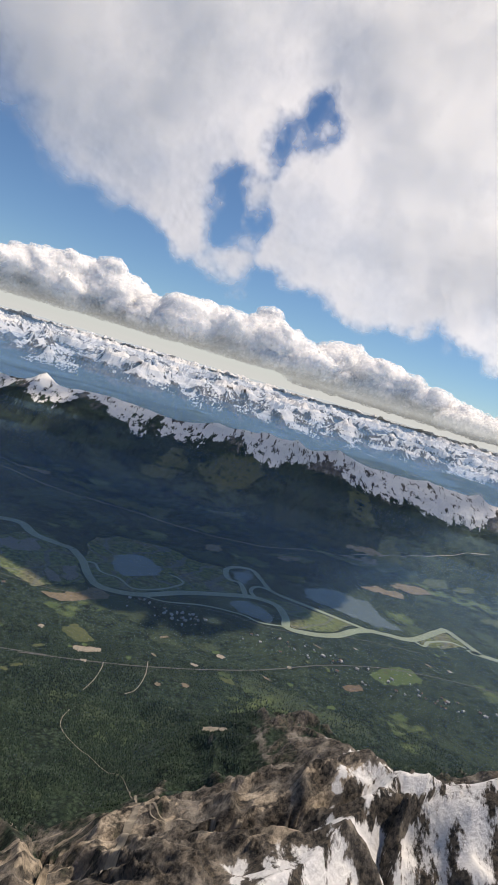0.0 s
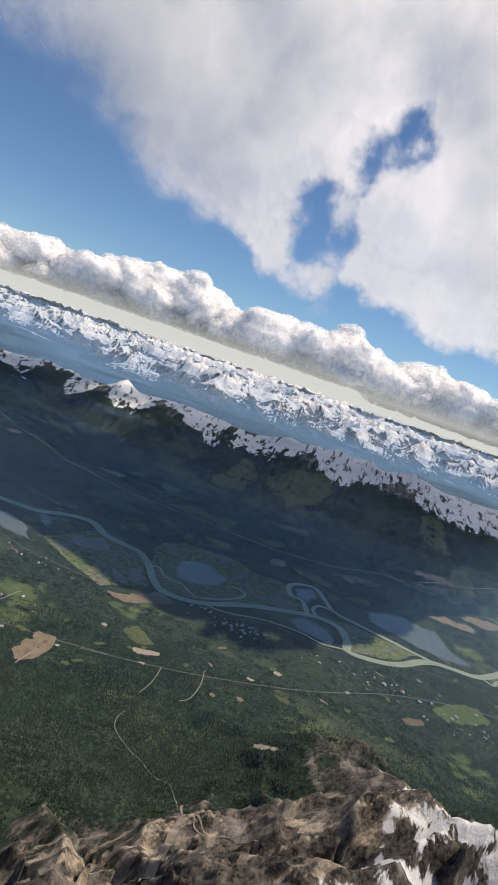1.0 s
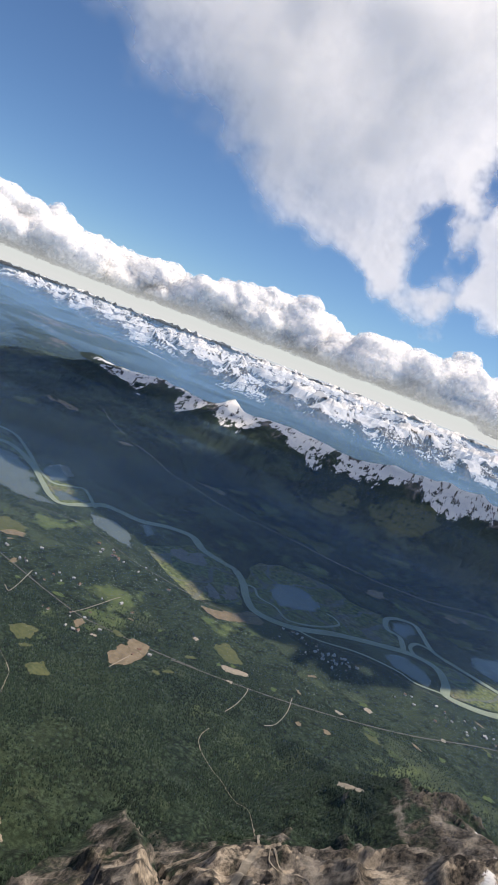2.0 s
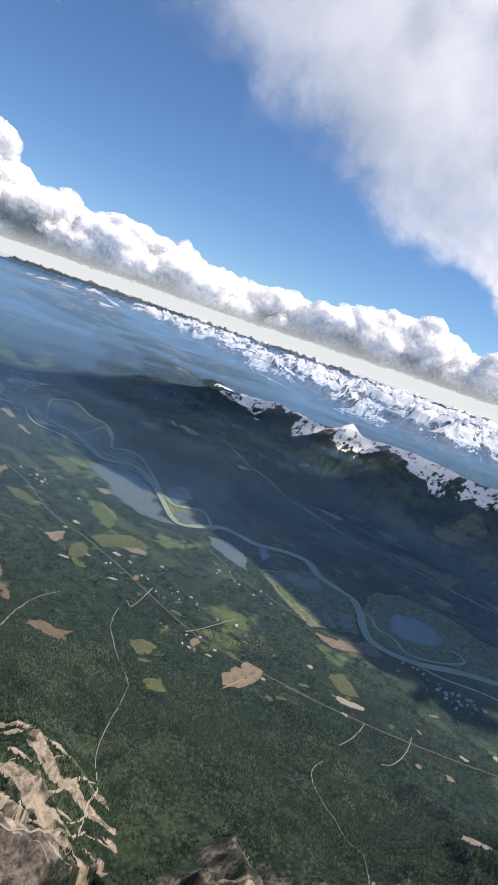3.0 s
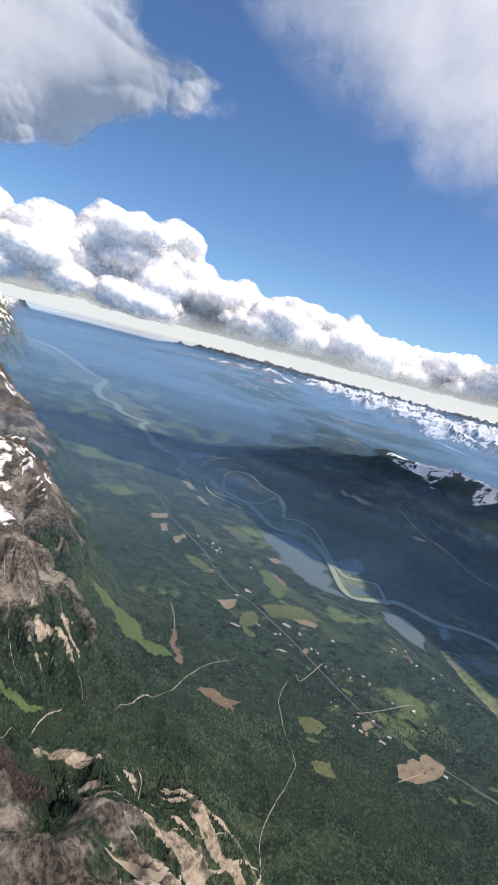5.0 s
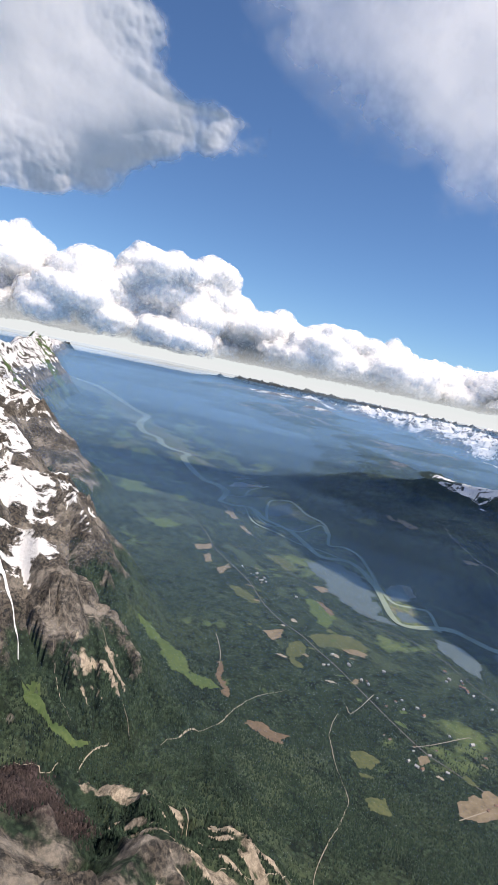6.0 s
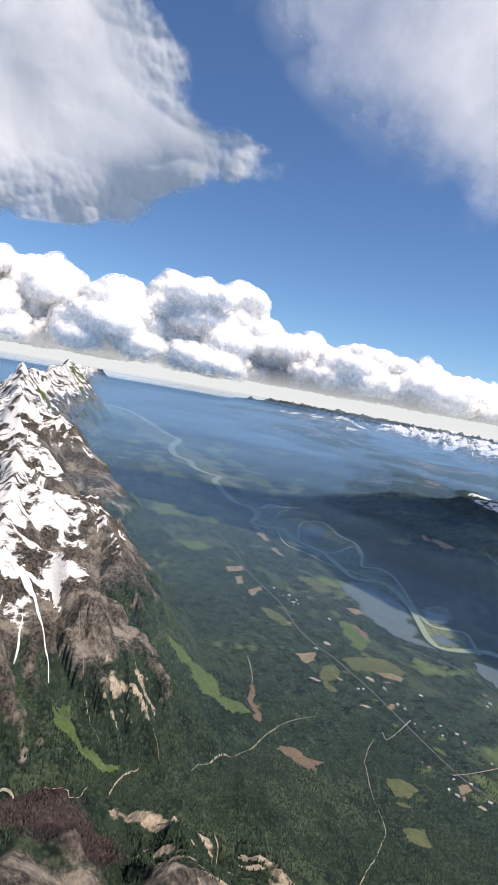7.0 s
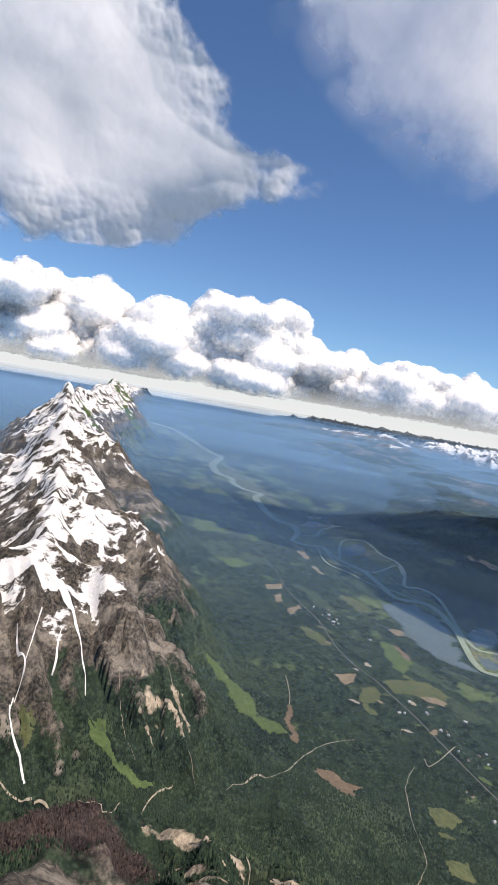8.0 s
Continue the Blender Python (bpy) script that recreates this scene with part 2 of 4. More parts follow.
def land_material():
    m, nt, b = material("land", 0.95)
    attr = {}
    for k in ("snow", "rock", "open", "scree", "brush"):
        n = nt.nodes.new("ShaderNodeAttribute")
        n.attribute_name = k
        attr[k] = n.outputs["Fac"]
    pos = nt.nodes.new("ShaderNodeNewGeometry").outputs["Position"]
    fine, mid, broad = noise_of(nt, 0.9, 8, 0.7, pos), noise_of(nt, 0.12, 6, 0.6, pos), noise_of(nt, 0.02, 5, 0.6, pos)
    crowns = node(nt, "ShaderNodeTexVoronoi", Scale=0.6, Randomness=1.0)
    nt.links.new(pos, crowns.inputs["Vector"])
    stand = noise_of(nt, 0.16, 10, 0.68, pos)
    # lit crowns and the shade in the gaps between them, both painted as colour
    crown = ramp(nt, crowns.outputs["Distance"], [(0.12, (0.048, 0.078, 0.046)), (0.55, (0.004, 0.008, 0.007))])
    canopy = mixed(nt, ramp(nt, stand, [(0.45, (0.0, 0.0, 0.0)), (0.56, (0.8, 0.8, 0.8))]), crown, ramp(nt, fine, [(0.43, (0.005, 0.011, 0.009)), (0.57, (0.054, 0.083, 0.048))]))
    patchy = ramp(nt, broad, [(0.40, (0.013, 0.027, 0.018)), (0.52, (0.028, 0.048, 0.029)), (0.62, (0.048, 0.070, 0.035))])
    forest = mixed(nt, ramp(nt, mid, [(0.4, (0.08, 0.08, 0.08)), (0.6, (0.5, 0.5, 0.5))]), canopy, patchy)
    stands = noise_of(nt, 0.014, 9, 0.62, pos, (1.0, 1.7, 1.0))
    forest = mixed(nt, ramp(nt, stands, [(0.565, (0.0, 0.0, 0.0)), (0.585, (0.55, 0.55, 0.55)), (0.68, (0.8, 0.8, 0.8))]), forest, ramp(nt, fine, [(0.4, (0.030, 0.048, 0.028)), (0.6, (0.088, 0.112, 0.062))]))
    forest = mixed(nt, ramp(nt, stands, [(0.36, (0.55, 0.55, 0.55)), (0.44, (0.0, 0.0, 0.0))]), forest, (0.010, 0.019, 0.014))
    meadow = ramp(nt, mid, [(0.3, (0.06, 0.095, 0.035)), (0.7, (0.12, 0.15, 0.065))])
    streak = noise_of(nt, 0.20, 13, 0.69, pos, (1.0, 0.38, 0.38))
    rock = mixed(nt, mid, ramp(nt, streak, [(0.42, (0.016, 0.016, 0.016)), (0.50, (0.070, 0.066, 0.061)), (0.61, (0.34, 0.305, 0.262))]), ramp(nt, fine, [(0.43, (0.016, 0.016, 0.016)), (0.58, (0.19, 0.158, 0.124))]))
    snow = ramp(nt, mid, [(0.3, (0.66, 0.66, 0.67)), (0.7, (0.78, 0.77, 0.75))])

    def sharp(a, lo, hi, src, amount):
        mul = nt.nodes.new("ShaderNodeMath")
        mul.operation = "MULTIPLY_ADD"
        nt.links.new(src, mul.inputs[0])
        mul.inputs[1].default_value = amount
        nt.links.new(a, mul.inputs[2])
        mr = node(nt, "ShaderNodeMapRange", From_Min=lo + amount / 2, From_Max=hi + amount / 2)
        nt.links.new(mul.outputs[0], mr.inputs[0])
        return mr.outputs[0]

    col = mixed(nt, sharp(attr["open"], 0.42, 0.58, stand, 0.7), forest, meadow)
    col = mixed(nt, sharp(attr["brush"], 0.4, 0.6, stand, 0.6), col, ramp(nt, fine, [(0.42, (0.022, 0.016, 0.017)), (0.58, (0.080, 0.058, 0.055))]))
    col = mixed(nt, sharp(attr["rock"], 0.4, 0.6, streak, 1.1), col, rock)
    pale = mixed(nt, mid, ramp(nt, streak, [(0.40, (0.07, 0.06, 0.047)), (0.56, (0.46, 0.385, 0.295))]), ramp(nt, fine, [(0.42, (0.10, 0.084, 0.066)), (0.58, (0.48, 0.405, 0.315))]))
    col = mixed(nt, sharp(attr["scree"], 0.40, 0.60, streak, 1.3), col, pale)
    col = mixed(nt, sharp(attr["snow"], 0.46, 0.54, streak, 1.6), col, snow)
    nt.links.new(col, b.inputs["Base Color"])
    bumped(nt, b, fine, 0.8, 0.9)
    return m


# ---- meshes ----
def mesh_object(name, verts, faces, mat, parent=None, smooth=True):
    me = bpy.data.meshes.new(name)
    me.from_pydata(verts, [], faces)
    me.polygons.foreach_set("use_smooth", [smooth] * len(me.polygons))
    me.materials.append(mat)
    me.update()
    ob = new(name, me)
    ob.parent = parent
    return ob


LAND = land_material()


def build_ground():
    az = np.concatenate([np.arange(-41, 97, 0.16), np.arange(97, 319, 3.0)])
    rad = 26 * (4900 / 26) ** (np.arange(721) / 720)
    a, r = np.meshgrid(np.radians(az), rad)
    x, y = 10 - r * np.sin(a), r * np.cos(a)
    z, crag = height(x, y, True)
    na, nr = len(az), len(rad)
    co = np.stack([x, y, z], -1).reshape(-1, 3)
    centre = len(co)
    co = np.vstack([co, [10, 0, float(height(np.array([10.0]), np.array([0.0]))[0])]])
    i, j = np.meshgrid(np.arange(nr - 1), np.arange(na), indexing="ij")
    k = (j + 1) % na
    quads = np.stack([i * na + j, i * na + k, (i + 1) * na + k, (i + 1) * na + j], -1).reshape(-1, 4)[:, ::-1]
    fan = np.stack([np.full(na, centre), (np.arange(na) + 1) % na, np.arange(na)], -1)[:, ::-1]
    me = bpy.data.meshes.new("ground")
    me.vertices.add(len(co))
    me.vertices.foreach_set("co", co.ravel())
    loops = np.concatenate([quads.ravel(), fan.ravel()])
    me.loops.add(len(loops))
    me.loops.foreach_set("vertex_index", loops)
    starts = np.concatenate([np.arange(len(quads)) * 4, len(quads) * 4 + np.arange(len(fan)) * 3])
    me.polygons.add(len(starts))
    me.polygons.foreach_set("loop_start", starts)
    me.update(calc_edges=True)
    me.polygons.foreach_set("use_smooth", np.concatenate([np.repeat(rad[:-1] < 520, na), np.ones(na, bool)]))
    # snow, rock and open ground
    dr, da = np.gradient(z, axis=0), np.gradient(z, axis=1)
    rr = np.gradient(r, axis=0)
    steep = np.hypot(dr / rr, da / (r * np.abs(np.gradient(a, axis=1)) + 1e-6))
    is_mid = (y > 430) & (r < 900) & ~(y > edge_of_far(x) - 60)
    is_far = y > edge_of_far(x) - 60
    line = np.where(is_far, 36, np.where(is_mid, np.interp(x, [-520, -400, 50, 250], [95, 50, 53, 57]), np.interp(x, [-300, -180, -150, 0, 28, 50], [54, 48, 76, 76, 54, 51]))) + 7 * fbm(x, y, 45, 4, 21)
    gully = np.where(is_far, 0.9, np.where(is_mid, 2.0, 1.7)) * (0.40 - crag)
    gully = np.where(gully > 0, gully * np.where(is_far, 1, step(line - 30, line - 12, z)), gully)
    snow = 0.5 + (z - line) / np.where(is_far, 50, np.where(is_mid, 20, 34)) + gully - np.where(is_far, 0.40, np.where(is_mid, 0.1, 0.24)) * np.clip(steep - 0.6, 0, 2)
    snow = np.minimum(snow, np.where(is_far, 0.8, np.where(is_mid, 0.60, 0.54)))
    tree = np.where(is_mid, np.where(x < -420, 80, 50), np.where(is_far, 20, tree_line(x, y))) + 10 * fbm(x, y, 30, 4, 22)
    rock = 0.5 + (z - tree) / 20 + 0.25 * (np.minimum(steep, 2) - 1.0) + 1.5 * (crag - 0.42) * ~is_mid
    rock = np.minimum(rock, np.where(is_far, 1.0, np.interp(z, [18, 58], [0.54, 0.85])))
    rock = np.where((z < 4) & ~is_far, 0, rock) - 0.5 * leafless(x, y)
    scree = bare(x, y)
    flat = step(0.16, 0.05, steep) * step(12, 6, z)
    openg = flat * (0.24 + 0.75 * fbm(x, y, 34, 5, 23, 0.6) + 0.25 * fbm(x, y, 160, 2, 29)) * step(120, 170, y)
    for key, val in (("snow", snow), ("rock", rock), ("open", openg), ("scree", scree), ("brush", leafless(x, y))):
        at = me.attributes.new(key, "FLOAT", "POINT")
        at.data.foreach_set("value", np.append(np.clip(val, 0, 1).ravel(), 0.0).astype(np.float32))
    me.materials.append(LAND)
    ob = new("ground", me)
    return tagged(ob, "wooded valley floor rising to snow-streaked rocky mountains", "ground", kind="structure")


build_ground()

# ---- water ----
def water_material(name, col, rough):
    m, nt, b = material(name, rough)
    n = noise_of(nt, 0.06, 4, 0.5)
    nt.links.new(ramp(nt, n, [(0.3, tuple(c * 0.85 for c in col)), (0.7, col)]), b.inputs["Base Color"])
    b.inputs["Specular IOR Level"].default_value = 0.3
    bumped(nt, b, noise_of(nt, 3.0, 3, 0.5), 0.05, 0.1)
    return m


RIVER = water_material("silty_water", (0.25, 0.30, 0.215), 0.5)
LAKE = water_material("lake_water", (0.108, 0.136, 0.132), 0.18)


KEEP_OFF = []  # places where no tree stands: outlines, or a line with a width


def smooth_line(points, per=8):
    """Points along a rounded line through the given ones."""
    p = np.array(points, float)
    p = np.vstack([2 * p[0] - p[1], p, 2 * p[-1] - p[-2]])
    out = []
    for i in range(1, len(p) - 2):
        for k in range(per):
            t = k / per
            out.append(0.5 * (2 * p[i] + (p[i + 1] - p[i - 1]) * t + (2 * p[i - 1] - 5 * p[i] + 4 * p[i + 1] - p[i + 2]) * t * t + (3 * p[i] - p[i - 1] - 3 * p[i + 1] + p[i + 2]) * t ** 3))
    out.append(p[-2])
    return np.array(out)


def ribbon(name, points, width, mat, lift=0.2, per=8, vary=0.25, seed=0, parent=None, drape=True, across=2, stray=0.0):
    """A strip that lies on the land along a line."""
    c = smooth_line(points, per)
    if stray:
        c[:, 0] += stray * fbm(c[:, 0], c[:, 1], 9, 3, seed + 90)
        c[:, 1] += stray * fbm(c[:, 0], c[:, 1], 9, 3, seed + 91)
    d = np.gradient(c[:, :2], axis=0)
    n = np.stack([-d[:, 1], d[:, 0]], -1) / (np.hypot(d[:, 0], d[:, 1])[:, None] + 1e-9)
    s = np.cumsum(np.hypot(d[:, 0], d[:, 1]))
    w = (c[:, 2] if c.shape[1] > 2 else width) * np.maximum(0.15, 1 + vary * fbm(s, s * 0, 9, 4, seed + 3)) / 2
    KEEP_OFF.append((c[:, :2], 0.6 * float(np.max(w)) if stray else float(np.max(w)) + 0.3))
    rows = []
    for k in range(across + 1):
        e = c[:, :2] + n * (w * (2 * k / across - 1))[:, None]
        z = (height(e[:, 0], e[:, 1]) if drape else np.zeros(len(e))) + lift
        rows.append(np.column_stack([e, z]))
    m = len(c)
    verts = np.vstack(rows)
    faces = [(k * m + i, k * m + i + 1, (k + 1) * m + i + 1, (k + 1) * m + i) for k in range(across) for i in range(m - 1)]
    faces = [f[::-1] for f in faces]
    return mesh_object(name, verts.tolist(), faces, mat, parent)


def inside(px, py, poly):
    hit = np.zeros(len(px), bool)
    qx, qy = poly[:, 0], poly[:, 1]
    for i in range(len(poly)):
        j = i - 1
        cross = (qy[i] > py) != (qy[j] > py)
        hit ^= cross & (px < (qx[j] - qx[i]) * (py - qy[i]) / (qy[j] - qy[i] + 1e-12) + qx[i])
    return hit


def patch(name, points, mat, lift=0.15, ragged=0.06, seed=0, parent=None, shrink=1.0):
    """A patch of ground with a slightly ragged rim, laid on the land."""
    p = np.array(list(points) + [points[0]], float)
    p = p[:-1].mean(0) + (p - p[:-1].mean(0)) * shrink
    rim = []
    for a, b in zip(p, p[1:]):
        for k in range(9):
            rim.append(a + (b - a) * k / 9)
    rim = np.array(rim)
    mid = rim.mean(0)
    size = np.hypot(*(rim - mid).T).mean()
    rim = (rim + np.roll(rim, 1, 0) + np.roll(rim, -1, 0)) / 3
    off = ragged * size * np.stack([fbm(rim[:, 0], rim[:, 1], size * 0.35, 3, seed), fbm(rim[:, 0], rim[:, 1], size * 0.35, 3, seed + 50)], -1) * 2
    rim = rim + off
    KEEP_OFF.append((rim, None))
    n = len(rim)
    zr = height(rim[:, 0], rim[:, 1])
    if np.ptp(zr) < 0.6:
        return mesh_object(name, np.column_stack([rim, zr * 0 + zr.max() + lift]).tolist(), [tuple(range(n))], mat, parent)
    lo, hi = rim.min(0), rim.max(0)
    cell = max(0.35, size / 16)
    gx, gy = np.meshgrid(np.arange(lo[0], hi[0] + cell, cell), np.arange(lo[1], hi[1] + cell, cell))
    jx = gx + 0.3 * cell * fbm(gx, gy, cell, 1, seed)
    jy = gy + 0.3 * cell * fbm(gx, gy, cell, 1, seed + 7)
    h, w = gx.shape
    mx, my = (gx[:-1, :-1] + gx[1:, 1:]) / 2, (gy[:-1, :-1] + gy[1:, 1:]) / 2
    i, j = np.nonzero(inside(mx.ravel(), my.ravel(), rim).reshape(h - 1, w - 1))
    faces = np.stack([i * w + j, i * w + j + 1, (i + 1) * w + j + 1, (i + 1) * w + j], -1)
    used, flat = np.unique(faces, return_inverse=True)
    v = np.column_stack([jx.ravel(), jy.ravel(), height(jx.ravel(), jy.ravel()) + lift])[used]
    return mesh_object(name, v.tolist(), flat.reshape(-1, 4).tolist(), mat, parent)


for line in (
    [(330, 350, 6), (188, 356, 5), (182, 360, 5), (176, 371, 5), (169, 383, 5), (161, 377, 5), (136, 350, 5), (119, 346, 5), (107, 344, 5), (97, 337, 5), (85, 324, 5), (71, 316, 5), (55, 314, 5), (54, 327, 5), (49, 342, 5), (34, 344, 5), (16, 335, 5), (-6, 321, 5), (-28, 302, 5), (-47, 298, 5), (-57, 308, 5), (-66, 326, 5), (-76, 339, 5)],
    [(-76, 339, 5), (-100, 344, 6), (-115, 357, 6), (-131, 353, 6), (-145, 341, 6), (-161, 339, 6), (-172, 335, 6), (-182, 310, 4), (-193, 310, 4), (-214, 326, 4), (-233, 341, 4), (-252, 350, 4), (-271, 353, 4), (-286, 339, 4), (-310, 344, 4), (-336, 350, 4), (-366, 349, 4), (-398, 356, 4), (-415, 349, 4), (-430, 346, 4)],
):
    tagged(ribbon("river", line, 6, RIVER, 0.35, per=10, vary=0.15, seed=1), "pale silty green river winding through the valley", "river", "river reaches", "structure")
for k, line in enumerate([
    [(107, 344, 3.6), (98, 347, 3.6), (71, 355, 3.6), (57, 359, 3.6), (46, 364, 3.6), (39, 381, 3.6), (33, 393, 3.6), (22, 389, 3.6), (16, 379, 3.6), (18, 364, 3.6), (26, 361, 3.6), (30, 344, 3.6)],
    [(36, 345, 2.8), (33, 354, 2.8), (37, 364, 2.8), (46, 364, 2.8), (55, 358, 2.8)],
    [(-26, 302, 1.6), (-13, 303, 1.6), (4, 311, 1.6), (17, 314, 1.6), (30, 314, 1.6), (39, 311, 1.6), (53, 315, 1.6)],
    [(-65, 325, 1.5), (-59, 327, 1.5), (-53, 318, 1.5), (-42, 316, 1.5), (-32, 308, 1.5), (-18, 318, 1.5), (-8, 334, 1.5), (-12, 341, 1.5), (-17, 342, 1.5)],
    [(136, 350, 2.2), (142, 345, 2.2), (148, 354, 2.2), (164, 364, 2.2), (175, 362, 2.2)],
    [(-171, 326, 2.5), (-193, 346, 2.5), (-199, 343, 2.5), (-208, 332, 2.5), (-220, 336, 2.5), (-242, 350, 2.5), (-271, 366, 2.5), (-289, 367, 2.5), (-298, 359, 2.5), (-314, 374, 2.5), (-334, 386, 2.5), (-356, 388, 2.5), (-389, 396, 2.5), (-402, 386, 2.5), (-389, 369, 2.5), (-366, 351, 2.5)],
    [(-398, 356, 1.7), (-358, 343, 1.7), (-343, 350, 1.7), (-329, 356, 1.7), (-331, 381, 1.7), (-314, 372, 1.7)],
    [(-406, 356, 1.4), (-366, 337, 1.4), (-337, 338, 1.4), (-317, 338, 1.4), (-298, 344, 1.4), (-275, 352, 1.4)],
    [(-444, 363, 3), (-431, 374, 3), (-445, 392, 3), (-446, 416, 3)],
    [(-430, 346, 5), (-454, 370, 6), (-487, 382, 7), (-517, 384, 8), (-562, 398, 9), (-626, 425, 9), (-654, 449, 9), (-679, 440, 9), (-716, 443, 10), (-763, 464, 11), (-806, 462, 12), (-894, 500, 13), (-1005, 573, 14), (-1054, 580, 14), (-1180, 610, 16), (-1282, 637, 18), (-1527, 692, 24), (-1658, 677, 30)],
]):
    tagged(ribbon("side_channel", line, 4, RIVER, 0.33 - 0.01 * k, per=10, vary=0.2, seed=5 + k), "narrow silty side channel of the river", "river channel", "river channels", "structure")

def marsh_material():
    """Wet meadow: green and brown sedge with dark willow and grey mud along old meanders."""
    m, nt, b = material("marsh", 0.9)
    pos = nt.nodes.new("ShaderNodeNewGeometry").outputs["Position"]
    fine, broad = noise_of(nt, 0.35, 8, 0.65, pos), noise_of(nt, 0.045, 5, 0.6, pos)
    bends = node(nt, "ShaderNodeTexWave", Scale=0.017, Distortion=20.0, Detail=3.0, Detail_Scale=0.8)
    nt.links.new(pos, bends.inputs["Vector"])
    sedge = mixed(nt, ramp(nt, broad, [(0.48, (0.0, 0.0, 0.0)), (0.66, (1.0, 1.0, 1.0))]), ramp(nt, fine, [(0.38, (0.035, 0.055, 0.026)), (0.62, (0.170, 0.200, 0.080))]), ramp(nt, fine, [(0.38, (0.070, 0.070, 0.046)), (0.62, (0.230, 0.210, 0.135))]))
    col = mixed(nt, ramp(nt, bends.outputs["Fac"], [(0.03, (0.7, 0.7, 0.7)), (0.09, (0.0, 0.0, 0.0))]), sedge, (0.13, 0.14, 0.125))
    nt.links.new(col, b.inputs["Base Color"])
    bumped(nt, b, fine, 0.5, 0.4)
    return m


MARSH = marsh_material()
MUD = surface("mud", (0.13, 0.12, 0.11), (0.26, 0.24, 0.22), 0.3, 0.8)
GRASS = surface("grass", (0.040, 0.074, 0.026), (0.118, 0.150, 0.058), 0.5, 0.95)
OLIVE = surface("dry_grass", (0.042, 0.060, 0.026), (0.135, 0.140, 0.066), 0.5, 0.95)
SOIL = surface("bare_soil", (0.11, 0.09, 0.06), (0.29, 0.235, 0.165), 0.4, 0.95)
GRAVEL = surface("pale_gravel", (0.20, 0.175, 0.14), (0.44, 0.39, 0.31), 0.7, 0.95)
REDSOIL = surface("reddish_soil", (0.085, 0.065, 0.046), (0.215, 0.160, 0.112), 0.5, 0.95)
ASPHALT = surface("road", (0.07, 0.07, 0.066), (0.15, 0.145, 0.13), 0.6, 0.9)

MARSHES = [
    [(-72, 367), (-60, 385), (-27, 390), (-10, 380), (12, 382), (30, 349), (-6, 323), (-31, 302), (-53, 300), (-67, 331)],
    [(-107, 333), (-94, 352), (-70, 329), (-56, 298), (-66, 290), (-90, 316)],
    [(34, 347), (57, 354), (98, 347), (82, 326), (56, 316), (53, 338)],
    [(140, 357), (166, 380), (177, 367), (156, 350), (142, 345)],
    [(-443, 356), (-416, 391), (-372, 395), (-314, 376), (-296, 357), (-312, 346), (-358, 343), (-406, 343)],
    [(-295, 339), (-291, 369), (-246, 355), (-212, 337), (-194, 348), (-172, 328), (-182, 310), (-195, 311), (-225, 334), (-257, 348)],
    [(-125, 307), (-108, 347), (-77, 324), (-61, 291), (-76, 278), (-92, 286)],
    [(-554, 401), (-558, 453), (-446, 416), (-424, 356), (-499, 391)],
    [(-1724, 703), (-1256, 624), (-964, 563), (-782, 515), (-618, 459), (-553, 424), (-627, 430), (-738, 450), (-918, 493), (-1275, 570), (-1475, 576)],
]
for k, pts in enumerate(MARSHES):
    tagged(patch("marsh", pts, MARSH, 0.08 + 0.01 * k, 0.05, 60 + k), "green and brown marshy flat beside the river", "marsh", "river marshes", "structure")
LAKES = [
    ([(-278, 319), (-278, 336), (-268, 348), (-253, 345), (-232, 336), (-211, 318), (-188, 300), (-192, 292), (-205, 292), (-224, 297), (-245, 304), (-263, 311)], "large calm grey-blue lake beside the river"),
    ([(69, 377), (79, 395), (95, 399), (114, 394), (122, 376), (130, 361), (114, 353), (90, 363), (72, 367)], "large calm grey-blue lake beside the river"),
    ([(20, 379), (31, 389), (35, 378), (28, 362), (22, 367)], "small bright pond in the marsh"),
    ([(21, 325), (29, 336), (42, 331), (47, 322), (44, 314), (36, 315), (26, 318)], "small bright pond in the marsh"),
    ([(-54, 347), (-40, 362), (-24, 351), (-23, 337), (-41, 320), (-48, 327)], "shallow grey pond in the marsh"),
    ([(-141, 334), (-140, 342), (-130, 331), (-130, 322)], "small bright pond in the marsh"),
    ([(-389, 372), (-386, 393), (-365, 380), (-365, 362), (-373, 358)], "shallow grey pond in the marsh"),
    ([(-230, 346), (-229, 363), (-209, 350), (-212, 334)], "shallow grey pond in the marsh"),
    ([(-201, 322), (-197, 326), (-181, 329), (-188, 311)], "shallow grey pond in the marsh"),
    ([(-476, 386), (-456, 401), (-446, 412), (-472, 413), (-490, 411)], "shallow grey pond in the marsh"),
    ([(-533, 432), (-499, 434), (-503, 424)], "shallow grey pond in the marsh"),
    ([(-167, 315), (-154, 322), (-136, 312), (-126, 296), (-140, 300), (-153, 301)], "shallow grey pond in the marsh"),
    ([(-1692, 1037), (-1646, 1027), (-1765, 1110), (-1792, 1110)], "small bright lake among far woods"),
]
for k, (pts, label) in enumerate(LAKES):
    tagged(patch("lake", pts, LAKE, 0.2 + 0.005 * k, 0.1, 80 + k), label, "lake", "lakes", "structure")
for k, pts in enumerate([[(-104, 330), (-100, 340), (-90, 326), (-96, 316)], [(-112, 317), (-110, 332), (-96, 320), (-100, 314)], [(-73, 311), (-67, 316), (-60, 299), (-66, 294)], [(-80, 298), (-77, 305), (-66, 290), (-72, 287)], [(-233, 354), (-226, 367), (-213, 360), (-214, 344)]]):
    tagged(patch("mud_flat", pts, MUD, 0.16, 0.2, 100 + k), "grey bare mud flat beside a pond", "mud flat", "mud flats", "structure")

